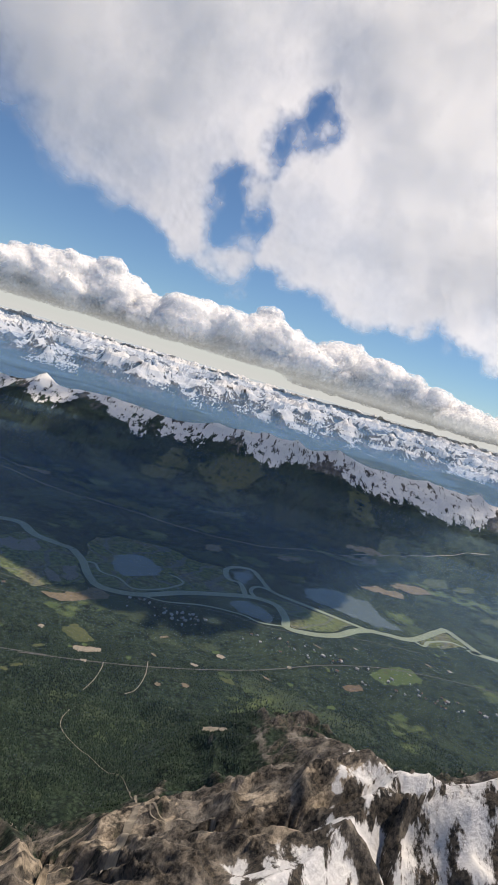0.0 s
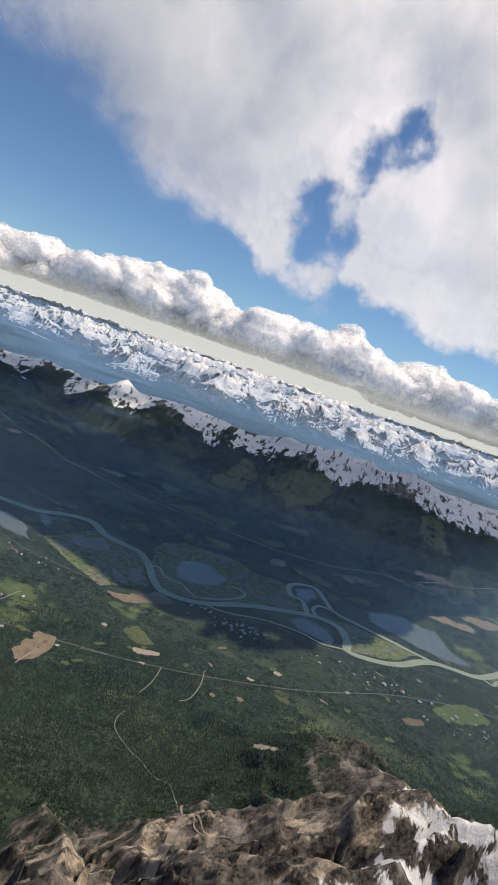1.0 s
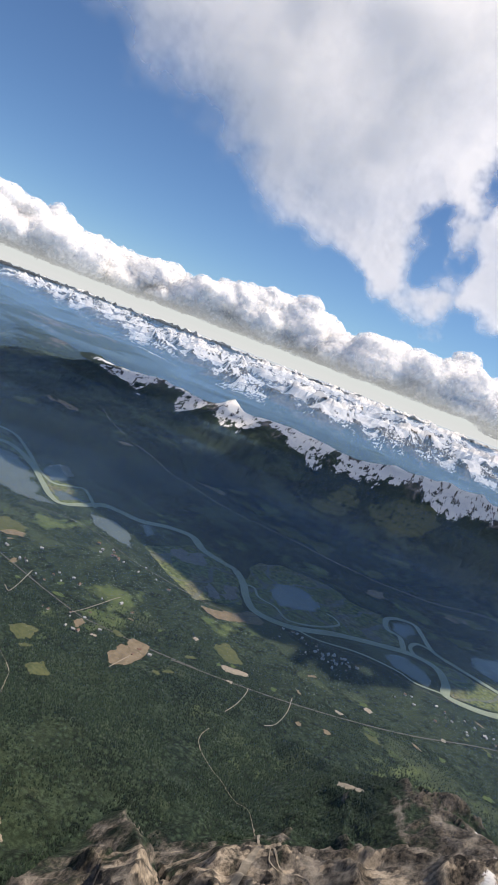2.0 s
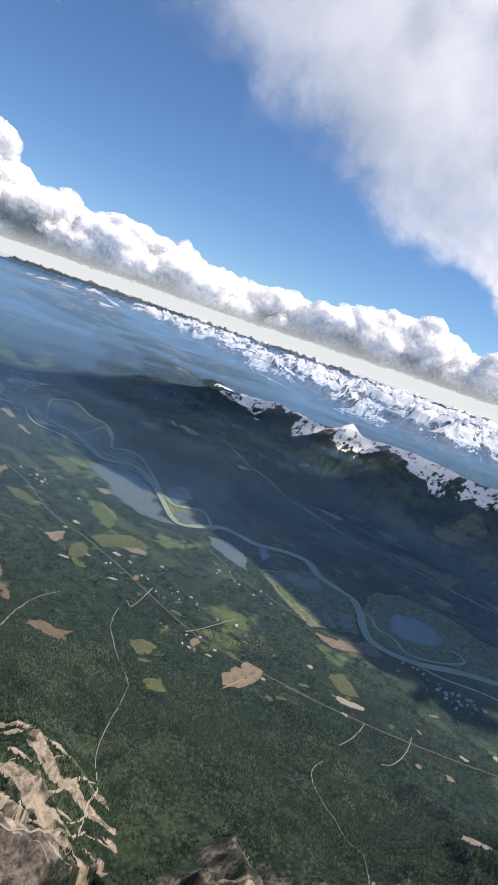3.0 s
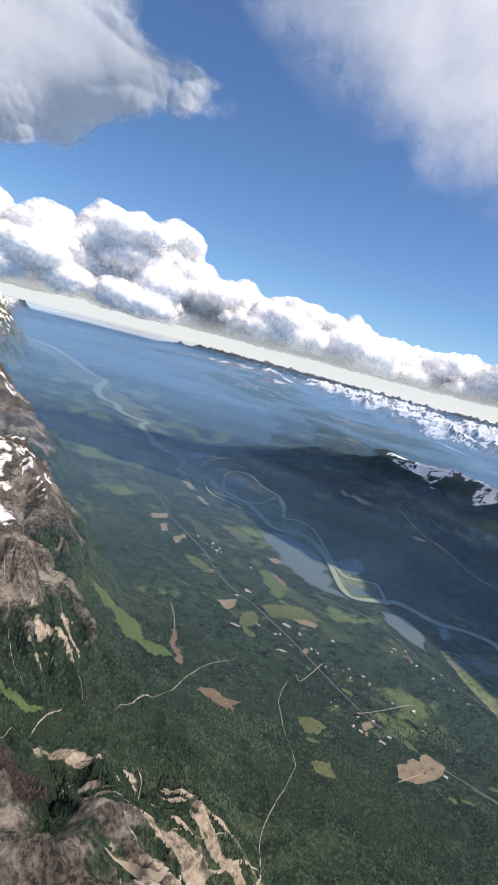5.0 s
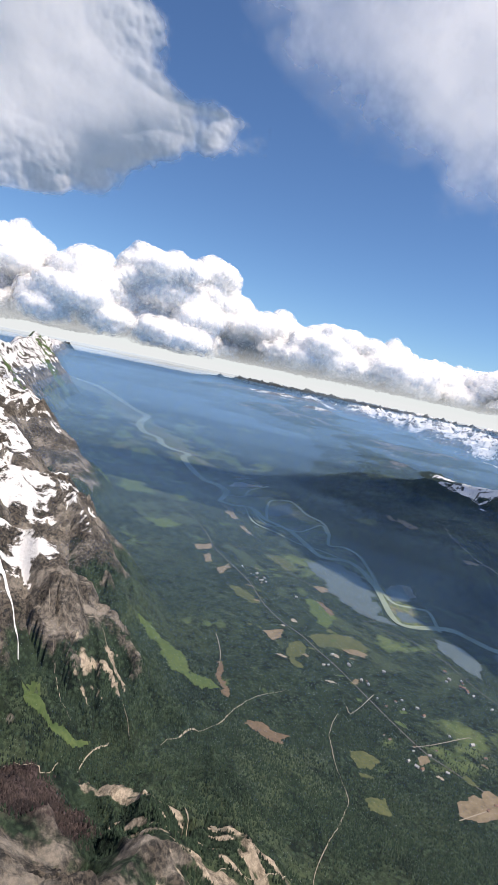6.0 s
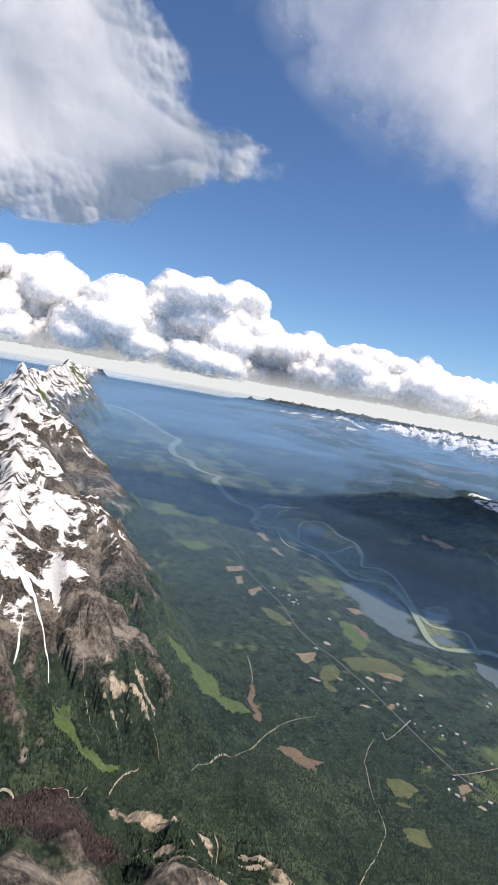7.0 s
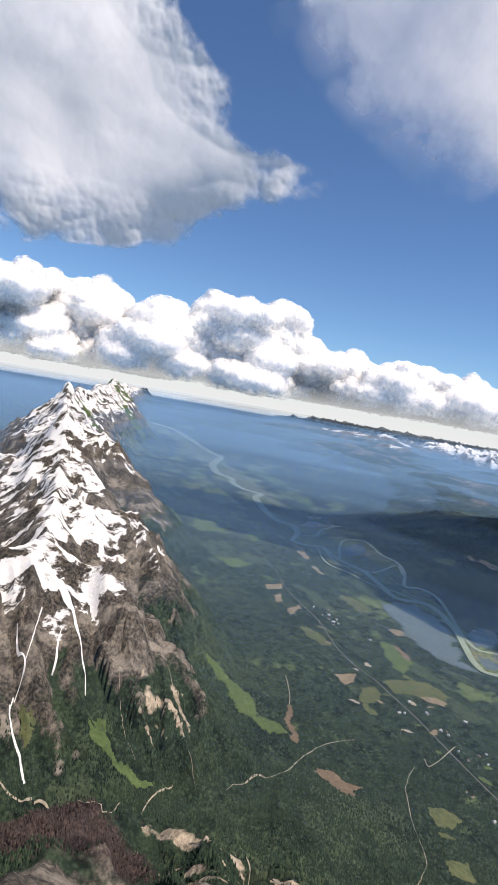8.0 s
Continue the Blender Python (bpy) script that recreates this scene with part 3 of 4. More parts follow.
# ---- fields and clearings ----
FIELDS = [
    ("field", [(95.4, 284.9), (105.3, 297.2), (115.2, 306.3), (124.8, 306.5), (129.4, 297), (118.2, 287.3), (101.6, 279.9)], GRASS, "bright green hay field cut out of the woods", "field"),
    ("field", [(20.2, 242.9), (26.3, 243.7), (27.7, 239.8), (22.9, 239.6)], OLIVE, "small olive hay field in the woods", "field"),
    ("clearing", [(79.1, 266.8), (88.8, 272.3), (90, 268.3), (84.6, 263.5), (79.6, 263.1)], REDSOIL, "small bare reddish clearing in the woods", "clearing"),
    ("clearing", [(-43.1, 233.5), (-41.3, 235.7), (-31.1, 238.9), (-31.1, 235.7), (-39.5, 231.3)], GRAVEL, "narrow bare clearing beside a track", "clearing"),
    ("field", [(-51.9, 246.7), (-46.3, 254.2), (-34.8, 242.8), (-42.3, 238.2)], OLIVE, "small olive hay field in the woods", "field"),
    ("clearing", [(-79.5, 200.4), (-77.8, 209.9), (-76.1, 218), (-69.8, 217.6), (-66.7, 209.5), (-69.6, 197.1), (-75.4, 196.1)], SOIL, "square brown earth clearing with a pale track", "clearing"),
    ("clearing", [(-138.3, 152.6), (-136.2, 161.2), (-129.7, 161.4), (-126.7, 166.1), (-121.2, 157), (-123.3, 153.9), (-131.4, 154.6)], REDSOIL, "logged brown clearing on the wooded slope", "clearing"),
    ("meadow", [(-208, 144.5), (-209.1, 151.4), (-200.6, 158.3), (-182.6, 156.1), (-169.6, 150.1), (-164.5, 158.2), (-157.7, 157.6), (-160.9, 150.4), (-165.8, 145), (-173.9, 143.6), (-201.4, 148.1)], GRASS, "long bright green meadow below the mountain", "meadow"),
    ("clearing", [(-181.5, 171), (-180.3, 172.8), (-166.7, 164.2), (-154.1, 159), (-151.9, 154.6), (-163.7, 159.3)], REDSOIL, "reddish bare earth scar in the woods", "clearing"),
    ("field", [(-186.9, 219.4), (-184.9, 227), (-176.1, 221.7), (-172.8, 210.7), (-165.1, 210.6), (-165, 204.8), (-174, 206.8)], OLIVE, "olive field with a notched outline", "field"),
    ("field", [(-228, 268.3), (-225, 274.8), (-204.1, 269.1), (-201.2, 269.3), (-195, 255.3), (-200, 253.9), (-212.9, 259.8)], GRASS, "long bright green hay field", "field"),
    ("clearing", [(-225.7, 275.4), (-222.1, 276.7), (-206.8, 273.3), (-205.1, 267.9)], REDSOIL, "narrow strip of bare reddish earth", "clearing"),
    ("field", [(-190.2, 234), (-188.8, 251.1), (-181.8, 260.9), (-167.2, 258.3), (-163.5, 249.6), (-173.3, 243.2), (-179.9, 234)], OLIVE, "dry olive pasture near the highway", "field"),
    ("clearing", [(-173.3, 243.2), (-171, 251.1), (-164.4, 254), (-162.6, 248.7), (-168.4, 244.1)], SOIL, "bare tan gravel yard in the woods", "clearing"),
    ("clearing", [(-200.3, 214.1), (-200.1, 227.2), (-192.8, 219.7), (-190.8, 211.7)], SOIL, "bare tan gravel yard in the woods", "clearing"),
    ("clearing", [(-322.2, 249.3), (-323.1, 264.4), (-313.3, 258.7), (-313.5, 246.1)], SOIL, "bare tan gravel yard in the woods", "clearing"),
    ("clearing", [(-303, 243.9), (-305.2, 252.2), (-290.8, 242.9), (-291.3, 238.8)], SOIL, "bare tan gravel yard in the woods", "clearing"),
    ("clearing", [(-278.1, 236.9), (-287.2, 254.1), (-279.7, 251), (-270.8, 235.4)], SOIL, "bare tan gravel yard in the woods", "clearing"),
    ("field", [(-258.1, 232.3), (-250.5, 237.6), (-229.3, 236.1), (-229.9, 230.1), (-242.7, 227.6)], OLIVE, "dry olive pasture near the highway", "field"),
    ("field", [(-300.2, 295.8), (-293.3, 306.1), (-270.1, 302.5), (-269, 290.1)], OLIVE, "olive grassland beside the lake", "field"),
    ("clearing", [(-424.4, 343.8), (-422.3, 347.3), (-382.3, 333.1), (-373.3, 322.2)], SOIL, "bare tan ground beside the river", "clearing"),
    ("clearing", [(-364.4, 319.7), (-361.3, 322.7), (-339.2, 316.1), (-342.1, 312.7)], SOIL, "bare tan ground beside the river", "clearing"),
    ("clearing", [(-243.2, 290.5), (-241.9, 297.4), (-234.1, 300.8), (-233, 288.5)], SOIL, "bare tan ground beside the lake", "clearing"),
    ("clearing", [(-61.4, 280.3), (-47.6, 296.7), (-40.5, 292.3), (-40.4, 286.3), (-51.1, 278.9)], SOIL, "bare tan ground of a riverside settlement", "clearing"),
    ("clearing", [(-71.2, 274.6), (-59.6, 280.6), (-49.8, 287.4), (-49.5, 279.3), (-60.5, 269.5)], SOIL, "bare tan ground of a riverside settlement", "clearing"),
    ("clearing", [(-100.5, 207.7), (-99.5, 212.4), (-96.4, 210.6), (-96.5, 204.5)], SOIL, "orange bare yard round a house", "clearing"),
    ("field", [(-112.3, 182.6), (-110.3, 189.9), (-105.4, 191.8), (-102.7, 186), (-104.5, 178.2)], OLIVE, "olive scrubby clearing beside a stream", "clearing"),
    ("field", [(-92.1, 168.6), (-90.1, 176.7), (-84.1, 171.3), (-87.1, 165.1)], OLIVE, "olive scrubby clearing beside a stream", "clearing"),
    ("meadow", [(-150.1, 73.9), (-147.8, 78.7), (-140.8, 78.8), (-138, 86.4), (-133, 91.7), (-135, 86.5), (-138.1, 77.4), (-144.8, 73.4)], GRASS, "bright green avalanche meadow below the cliffs", "meadow"),
    ("meadow", [(-153.7, 55.2), (-150.2, 58), (-147.8, 59.3), (-144.6, 56.8), (-143.5, 54.2)], OLIVE, "olive avalanche meadow below the cliffs", "meadow"),
    ("clearing", [(14.7, 181.7), (21.9, 177.7), (22.7, 175.2), (15.5, 177.3)], GRAVEL, "pale rocky clearing on the slope", "clearing"),
    ("field", [(-790, 404), (-810, 431), (-746, 415), (-751, 398)], GRASS, "green hay field in the far valley", "field"),
    ("field", [(-729, 392), (-727, 408), (-697, 406), (-686, 380)], OLIVE, "green hay field in the far valley", "field"),
    ("field", [(-657, 363), (-671, 400), (-606, 381), (-572, 351), (-596, 338)], GRASS, "green hay field in the far valley", "field"),
    ("field", [(-539, 340), (-547, 359), (-512, 350), (-507, 326)], GRASS, "green hay field in the far valley", "field"),
    ("field", [(-488, 296), (-497, 313), (-474, 310), (-466, 290)], OLIVE, "green hay field in the far valley", "field"),
    ("field", [(-454, 307), (-463, 333), (-442, 326), (-426, 302), (-443, 307)], GRASS, "green hay field in the far valley", "field"),
    ("field", [(-383, 241), (-377, 260), (-366, 266), (-355, 243)], GRASS, "green hay field in the far valley", "field"),
    ("field", [(-454, 229), (-460, 242), (-440, 238), (-440, 226)], GRASS, "green hay field in the far valley", "field"),
    ("field", [(-526, 257), (-535, 269), (-510, 263), (-502, 251)], OLIVE, "green hay field in the far valley", "field"),
    ("field", [(-858, 394), (-865, 417), (-824, 390)], OLIVE, "green hay field in the far valley", "field"),
    ("field", [(-667, 342), (-686, 371), (-665, 367), (-644, 339)], OLIVE, "green hay field in the far valley", "field"),
    ("clearing", [(-79, 525), (-57, 585), (-37, 556), (-48, 528)], OLIVE, "pale green logged clearing on the far slope", "clearing"),
    ("clearing", [(71, 923), (129, 965), (84, 850)], OLIVE, "pale green logged clearing on the far slope", "clearing"),
    ("clearing", [(-59, 450), (-34, 460), (-42, 434)], OLIVE, "pale green logged clearing on the far slope", "clearing"),
    ("clearing", [(112, 565), (135, 568), (138, 525), (117, 523)], OLIVE, "pale green logged clearing on the far slope", "clearing"),
    ("clearing", [(124, 474), (160, 527), (157, 473), (138, 452)], OLIVE, "pale green logged clearing on the far slope", "clearing"),
    ("clearing", [(-37, 556), (22, 606), (34, 568), (-7, 521)], OLIVE, "pale green logged clearing on the far slope", "clearing"),
]
for k, (name, pts, mat, label, cat) in enumerate(FIELDS):
    tagged(patch(name, pts, mat, 0.13 + 0.002 * k, 0.12, 120 + k), label, cat, cat + "s in the woods", "structure")
rng = random.Random(14)
for k in range(75):
    x = rng.uniform(-300, 150)
    y = float(np.interp(x, [-412, -317, -258, -208, -175, -107, -72, -50, 36, 150], [292, 263, 248, 232, 229, 213, 216, 220, 260, 315])) + rng.gauss(6, 17)
    w, d, a = rng.uniform(0.8, 3.2), rng.uniform(0.6, 1.6), rng.uniform(0, 3.1)
    pts = [(x + math.cos(a) * u * w - math.sin(a) * v * d, y + math.sin(a) * u * w + math.cos(a) * v * d) for u, v in ((-1, -0.7), (0.1, -1), (1, -0.5), (0.7, 0.9), (-0.6, 1))]
    tagged(patch("clearing", pts, rng.choice([SOIL, GRAVEL, OLIVE, OLIVE, GRASS]), 0.3 + 0.001 * k, 0.2, 300 + k), "small clearing with a yard near the highway", "clearing", "clearings in the woods", "structure")
rng = random.Random(4)
for k in range(34):
    x = -460 - 1000 * rng.random() ** 1.4
    axis = 0.24 * (-x - 430) + 318
    y = axis + rng.choice([-1, -1, 1]) * (30 + 90 * rng.random()) * (1 + (-x - 430) / 900)
    w, d = 9 + 22 * rng.random(), 6 + 10 * rng.random()
    w, d = w * (1 + (-x - 430) / 700), d * (1 + (-x - 430) / 700)
    a = 0.25 + 0.3 * rng.random()
    pts = [(x + math.cos(a) * u * w + math.sin(a) * v * d, y - math.sin(a) * u * w + math.cos(a) * v * d) for u, v in ((-1, -1), (0.2, -1), (1, -0.8), (1, 1), (-1, 0.7))]
    tagged(patch("field", pts, rng.choice([GRASS, GRASS, OLIVE]), 0.2, 0.15, 200 + k), "green hay field in the far valley", "field", "fields in the woods", "structure")
for k in range(30):
    x, y = rng.uniform(-420, 260), rng.uniform(400, 505)
    w, d = rng.uniform(6, 20), rng.uniform(3, 7)
    pts = [(x - w, y - d), (x, y - d * 1.4), (x + w, y - d * 0.4), (x + w * 0.8, y + d), (x - w * 0.3, y + d * 0.6)]
    tagged(patch("clearing", pts, rng.choice([OLIVE, OLIVE, SOIL]), 0.5, 0.16, 240 + k), "pale green logged clearing on the far slope", "clearing", "clearings in the woods", "structure")

# ---- roads and streams ----
tagged(ribbon("highway", [(-532, 296), (-468, 295), (-414, 293), (-354, 278), (-318, 263), (-286, 255), (-259, 249), (-229, 237), (-208, 232), (-192, 232), (-175, 229), (-157, 226), (-107, 214), (-92, 214), (-72, 217), (-49, 222), (-58, 219), (-14, 233), (34, 256), (83, 288), (142, 306), (260, 310)], 0.75, ASPHALT, 0.3, vary=0.05), "grey two-lane road through dark woods", "road", kind="structure")
tagged(ribbon("railway", [(-324, 262), (-303, 298), (-257, 289), (-224, 297), (-194, 293), (-194, 284), (-169, 294), (-148, 294), (-118, 284), (-90, 281), (-71, 280), (-53, 285), (-42, 296), (-13, 301), (17, 310), (48, 308), (95, 326), (137, 333)], 0.5, ASPHALT, 0.32, vary=0.1), "narrow railway line along the river", "railway", kind="structure")
for k, (line, w, label) in enumerate([
    ([(-14.4, 210.9), (-11.1, 215.8), (-9.6, 227.3), (-10.6, 238.6)], 0.5, "pale forest track"),
    ([(-104.7, 211.1), (-102.7, 220.9), (-100.1, 239.6), (-98.9, 242.5)], 0.6, "pale forest track"),
    ([(-73.1, 192.8), (-71.9, 204.8), (-70.8, 214.8), (-70.5, 218.9)], 0.6, "pale forest track"),
    ([(-134.3, 205.1), (-130.1, 204.4), (-136.8, 225.6)], 0.6, "pale forest track"),
    ([(-203.7, 186.6), (-189.9, 179.5), (-181.2, 173.4)], 0.5, "pale forest track"),
    ([(-29.2, 206.2), (-27.4, 214.5), (-26.9, 223.9), (-27.4, 228.2)], 0.5, "pale forest track"),
    ([(-98, 433), (-56, 436), (-25, 435), (18, 438), (80, 458), (151, 489), (242, 517)], 0.9, "pale forest road on the far slope"),
    ([(-280, 481), (-237, 455), (-198, 448), (-141, 435), (-100, 430)], 0.9, "pale forest road on the far slope"),
]):
    tagged(ribbon("forest_road", line, 0.65 * w, GRAVEL, 0.45, vary=0.2, seed=30 + k), label, "track", "forest roads", "structure")
STREAMS = [
    ([(-132.6, 198.7, 0.9), (-126.3, 187.5, 1.2), (-118.5, 179.6, 1.4), (-105.4, 168.7, 1), (-93.6, 160.7, 1.2), (-86.8, 151.1, 1.3), (-80.7, 137.4, 1.4), (-74.2, 126.8, 1.2), (-68.1, 120.3, 1.6), (-63, 114.5, 2), (-60.3, 108.4, 2.6), (-57.5, 104.4, 3), (-51.1, 92.2, 3)], "pale gravel stream bed in the woods"),
    ([(-136.7, 49.1, 1.6), (-132.8, 55, 1.8), (-131.1, 60.1, 2.4), (-117.5, 64.8, 1.6), (-117, 74, 1.2), (-131.2, 89, 1.2), (-133.1, 93.9, 1.6), (-134.1, 97.1, 1)], "pale gravel stream bed in a side valley"),
    ([(-130.4, 113.4, 0.8), (-133.2, 121.3, 1.6), (-136.7, 136.9, 1.8), (-138.8, 143, 2.2), (-145.7, 155.5, 1.8), (-151.8, 171.2, 1.4), (-153.2, 187, 0.9)], "pale gravel stream bed in the woods"),
    ([(-30.3, 193.4, 1), (-30.7, 184.9, 1.6), (-25.2, 177.3, 1), (-12.9, 167.8, 1.2), (-4.2, 160.3, 1.6), (1.1, 143.2, 2.4), (3.9, 120.4, 1.8), (8, 117.8, 1.6)], "pale gravel stream bed in the woods"),
    ([(1.8, 128, 2.4), (6.5, 119.2, 2), (12.4, 118.8, 1.8), (17.4, 112.9, 2.2), (23, 112.8, 1.4)], "pale gravel stream bed in the woods"),
    ([(1.6, 122.5, 3), (1, 119.1, 6), (0.3, 110.9, 9), (-0.9, 100.7, 9), (-1.2, 92.8, 7)], "broad fan of pale gravel below the rocks"),
    ([(-65, 115.6, 3), (-64.7, 103.4, 2.6), (-63.7, 90.7, 3), (-59.8, 78.7, 3.6), (-64.9, 74.8, 3), (-67.6, 70.8, 2.4)], "broad pale gravel slide track"),
    ([(-58.2, 107.7, 3), (-58, 95.2, 3.6), (-57.1, 81.4, 4), (-56.3, 71.5, 3.2), (-64.9, 72, 2.4)], "broad pale gravel slide track"),
    ([(-55.8, 103.4, 3), (-52.3, 87.5, 3), (-52.9, 75.9, 2.6), (-57.5, 70, 2)], "broad pale gravel slide track"),
    ([(-71.7, 116.6, 0.9), (-69.6, 102.4, 1.2), (-70.8, 92.2, 1.6), (-72.4, 83.1, 1.2)], "pale gravel slide track"),
    ([(-75.2, 99.8, 0.9), (-80.9, 96.1, 1.4), (-87.7, 92.9, 1.8), (-95.5, 95, 1.4)], "pale gravel slide track"),
    ([(-166.8, 85, 0.8), (-161.6, 84.4, 1), (-153.7, 85.1, 1), (-144.9, 85.1, 0.8), (-139.3, 86.5, 0.6)], "narrow pale gully in the cliffs"),
    ([(-169.2, 94.6, 0.5), (-163.2, 104.8, 0.6), (-143.5, 103, 0.6), (-131.5, 102.9, 0.5)], "narrow pale gully in the cliffs"),
]
for k, (line, label) in enumerate(STREAMS):
    tagged(ribbon("gravel_bed", [(p, q, 0.18 * w) for p, q, w in line], 1.5, GRAVEL, 0.22, per=16, vary=1.0, seed=60 + k, across=4, stray=0.7), label, "stream bed", "gravel beds", "structure")

SNOW_CHUTES = [
    [(-169, 54.7, 1.6), (-163.1, 55.1, 1.6), (-159.2, 56.6, 1.8), (-148.6, 52.1, 2), (-140, 54.5, 1.6), (-135.4, 55.4, 1.4)],
    [(-185.7, 63.4, 5), (-182.3, 67.9, 6), (-175.5, 72.9, 6), (-168.5, 74.3, 4), (-160.7, 75, 1.8), (-156.5, 74.9, 1.2)],
    [(-174.8, 62.9, 1), (-162.3, 57.9, 1), (-159.8, 56.5, 1)],
    [(-170.6, 68.9, 1.4), (-163.3, 66.4, 1.2), (-160.5, 65, 0.8)],
]
SNOW = surface("old_snow", (0.66, 0.66, 0.67), (0.86, 0.86, 0.85), 0.6, 0.8)
for k, line in enumerate(SNOW_CHUTES):
    tagged(ribbon("snow_chute", [(p, q, 0.3 * w) for p, q, w in line], 1.5, SNOW, 0.3, per=16, vary=1.3, seed=140 + k, across=4, stray=0.8), "white snow left in a steep rocky gully", "snow", "snow chutes", "structure")

# ---- houses ----
def house_meshes():
    bm = bmesh.new()
    bmesh.ops.create_cube(bm, size=1)
    bmesh.ops.scale(bm, vec=(0.9, 0.6, 0.36), verts=bm.verts)
    bmesh.ops.translate(bm, vec=(0, 0, 0.18), verts=bm.verts)
    wall = bpy.data.meshes.new("wall")
    bm.to_mesh(wall)
    bm.free()
    roof = bpy.data.meshes.new("roof")
    roof.from_pydata([(-0.5, -0.36, 0.35), (0.5, -0.36, 0.35), (0.5, 0.36, 0.35), (-0.5, 0.36, 0.35), (-0.5, 0, 0.62), (0.5, 0, 0.62)], [], [(0, 1, 5, 4), (2, 3, 4, 5), (1, 2, 5), (3, 0, 4), (3, 2, 1, 0)])
    return wall, roof


WALLMAT = surface("house_wall", (0.35, 0.33, 0.3), (0.55, 0.53, 0.5), 2.0)
ROOFS = [surface("tin_roof", (0.32, 0.32, 0.33), (0.5, 0.5, 0.5), 2.0, 0.5), surface("brown_roof", (0.16, 0.10, 0.08), (0.26, 0.18, 0.14), 2.0)]
KITS = []
for roofmat, label in ((ROOFS[0], "small house with a pale metal roof"), (ROOFS[1], "small house with a brown roof")):
    w, r = house_meshes()
    w.materials.append(WALLMAT)
    r.materials.append(roofmat)
    KITS.append((w, r, label))
rng = random.Random(9)
SETTLED = [(-6, 290.2, 26, 10, 34), (70.9, 289.7, 30, 10, 22), (131.6, 277.5, 36, 12, 30), (-141.5, 232.1, 40, 12, 18), (-120.9, 277.9, 30, 8, 14), (-71.4, 210.6, 5, 5, 3), (-260.4, 260.8, 30, 8, 10), (-104.2, 208.8, 16, 10, 10)]
for cx, cy, sx_, sy_, count in SETTLED:
    for k in range(count):
        i = 0 if rng.random() < 0.65 else 1
        x, y = cx + rng.gauss(0, 0.5) * sx_, cy + rng.gauss(0, 0.5) * sy_
        z = float(height(np.array([x]), np.array([y]))[0]) + 0.14
        m = pose(x, y, z, 0, 0, rng.uniform(0, 180)) @ Matrix.Scale(rng.uniform(0.9, 1.9), 4)
        KEEP_OFF.append((np.array([(x - 1.2, y - 1.2), (x + 1.2, y - 1.2), (x + 1.2, y + 1.2), (x - 1.2, y + 1.2)]), None))
        w, r, label = KITS[i]
        h = new("house")
        h.matrix_world = m
        new("wall", w).parent = h
        new("roof", r).parent = h
        tagged(h, label, "house", "houses of the settlements")


# ---- conifers on the near slopes ----
def build_trees():
    g = np.random.default_rng(3)
    n = 420000
    a, r = np.radians(g.uniform(-42, 98, n)), 45 + 215 * g.random(n) ** 0.8
    x, y = 12 - r * np.sin(a), r * np.cos(a)
    ok = g.random(n) < np.clip(1.25 - r / 260, 0.25, 1)
    x, y = x[ok], y[ok]
    for shape, width in KEEP_OFF:
        lo, hi = shape.min(0) - (width or 0), shape.max(0) + (width or 0)
        near = np.nonzero((x > lo[0]) & (x < hi[0]) & (y > lo[1]) & (y < hi[1]))[0]
        if not len(near):
            continue
        if width is None:
            bad = inside(x[near], y[near], shape)
        else:
            bad = np.zeros(len(near), bool)
            for cx, cy in shape[::2]:
                bad |= np.hypot(x[near] - cx, y[near] - cy) < width
        keep = np.ones(len(x), bool)
        keep[near[bad]] = False
        x, y = x[keep], y[keep]
    z, st = height(x, y), slope_of(x, y, 0.6)
    limit = tree_line(x, y) + 10 * fbm(x, y, 30, 4, 22) - 2
    ok = (z < limit) & (bare(x, y) < 0.4) & (st < 1.5 + 0.6 * g.random(len(x))) & (fbm(x, y, 16, 3, 77) + 0.55 > g.random(len(x)) * 0.8)
    x, y, z = x[ok], y[ok], z[ok]
    brush = leafless(x, y) > 0.3 + 0.4 * g.random(len(x))
    plant("forest", x[~brush], y[~brush], z[~brush], g, [(0.0, (0.006, 0.014, 0.011)), (0.6, (0.020, 0.038, 0.025)), (1.0, (0.060, 0.088, 0.050))], (0.020, 0.036, 0.024), "dense dark green conifers on the valley slopes")
    plant("bare_brush", x[brush], y[brush], z[brush], g, [(0.0, (0.014, 0.011, 0.012)), (0.6, (0.044, 0.032, 0.033)), (1.0, (0.100, 0.074, 0.070))], (0.042, 0.032, 0.032), "purplish brown leafless trees on a hill in the side valley")


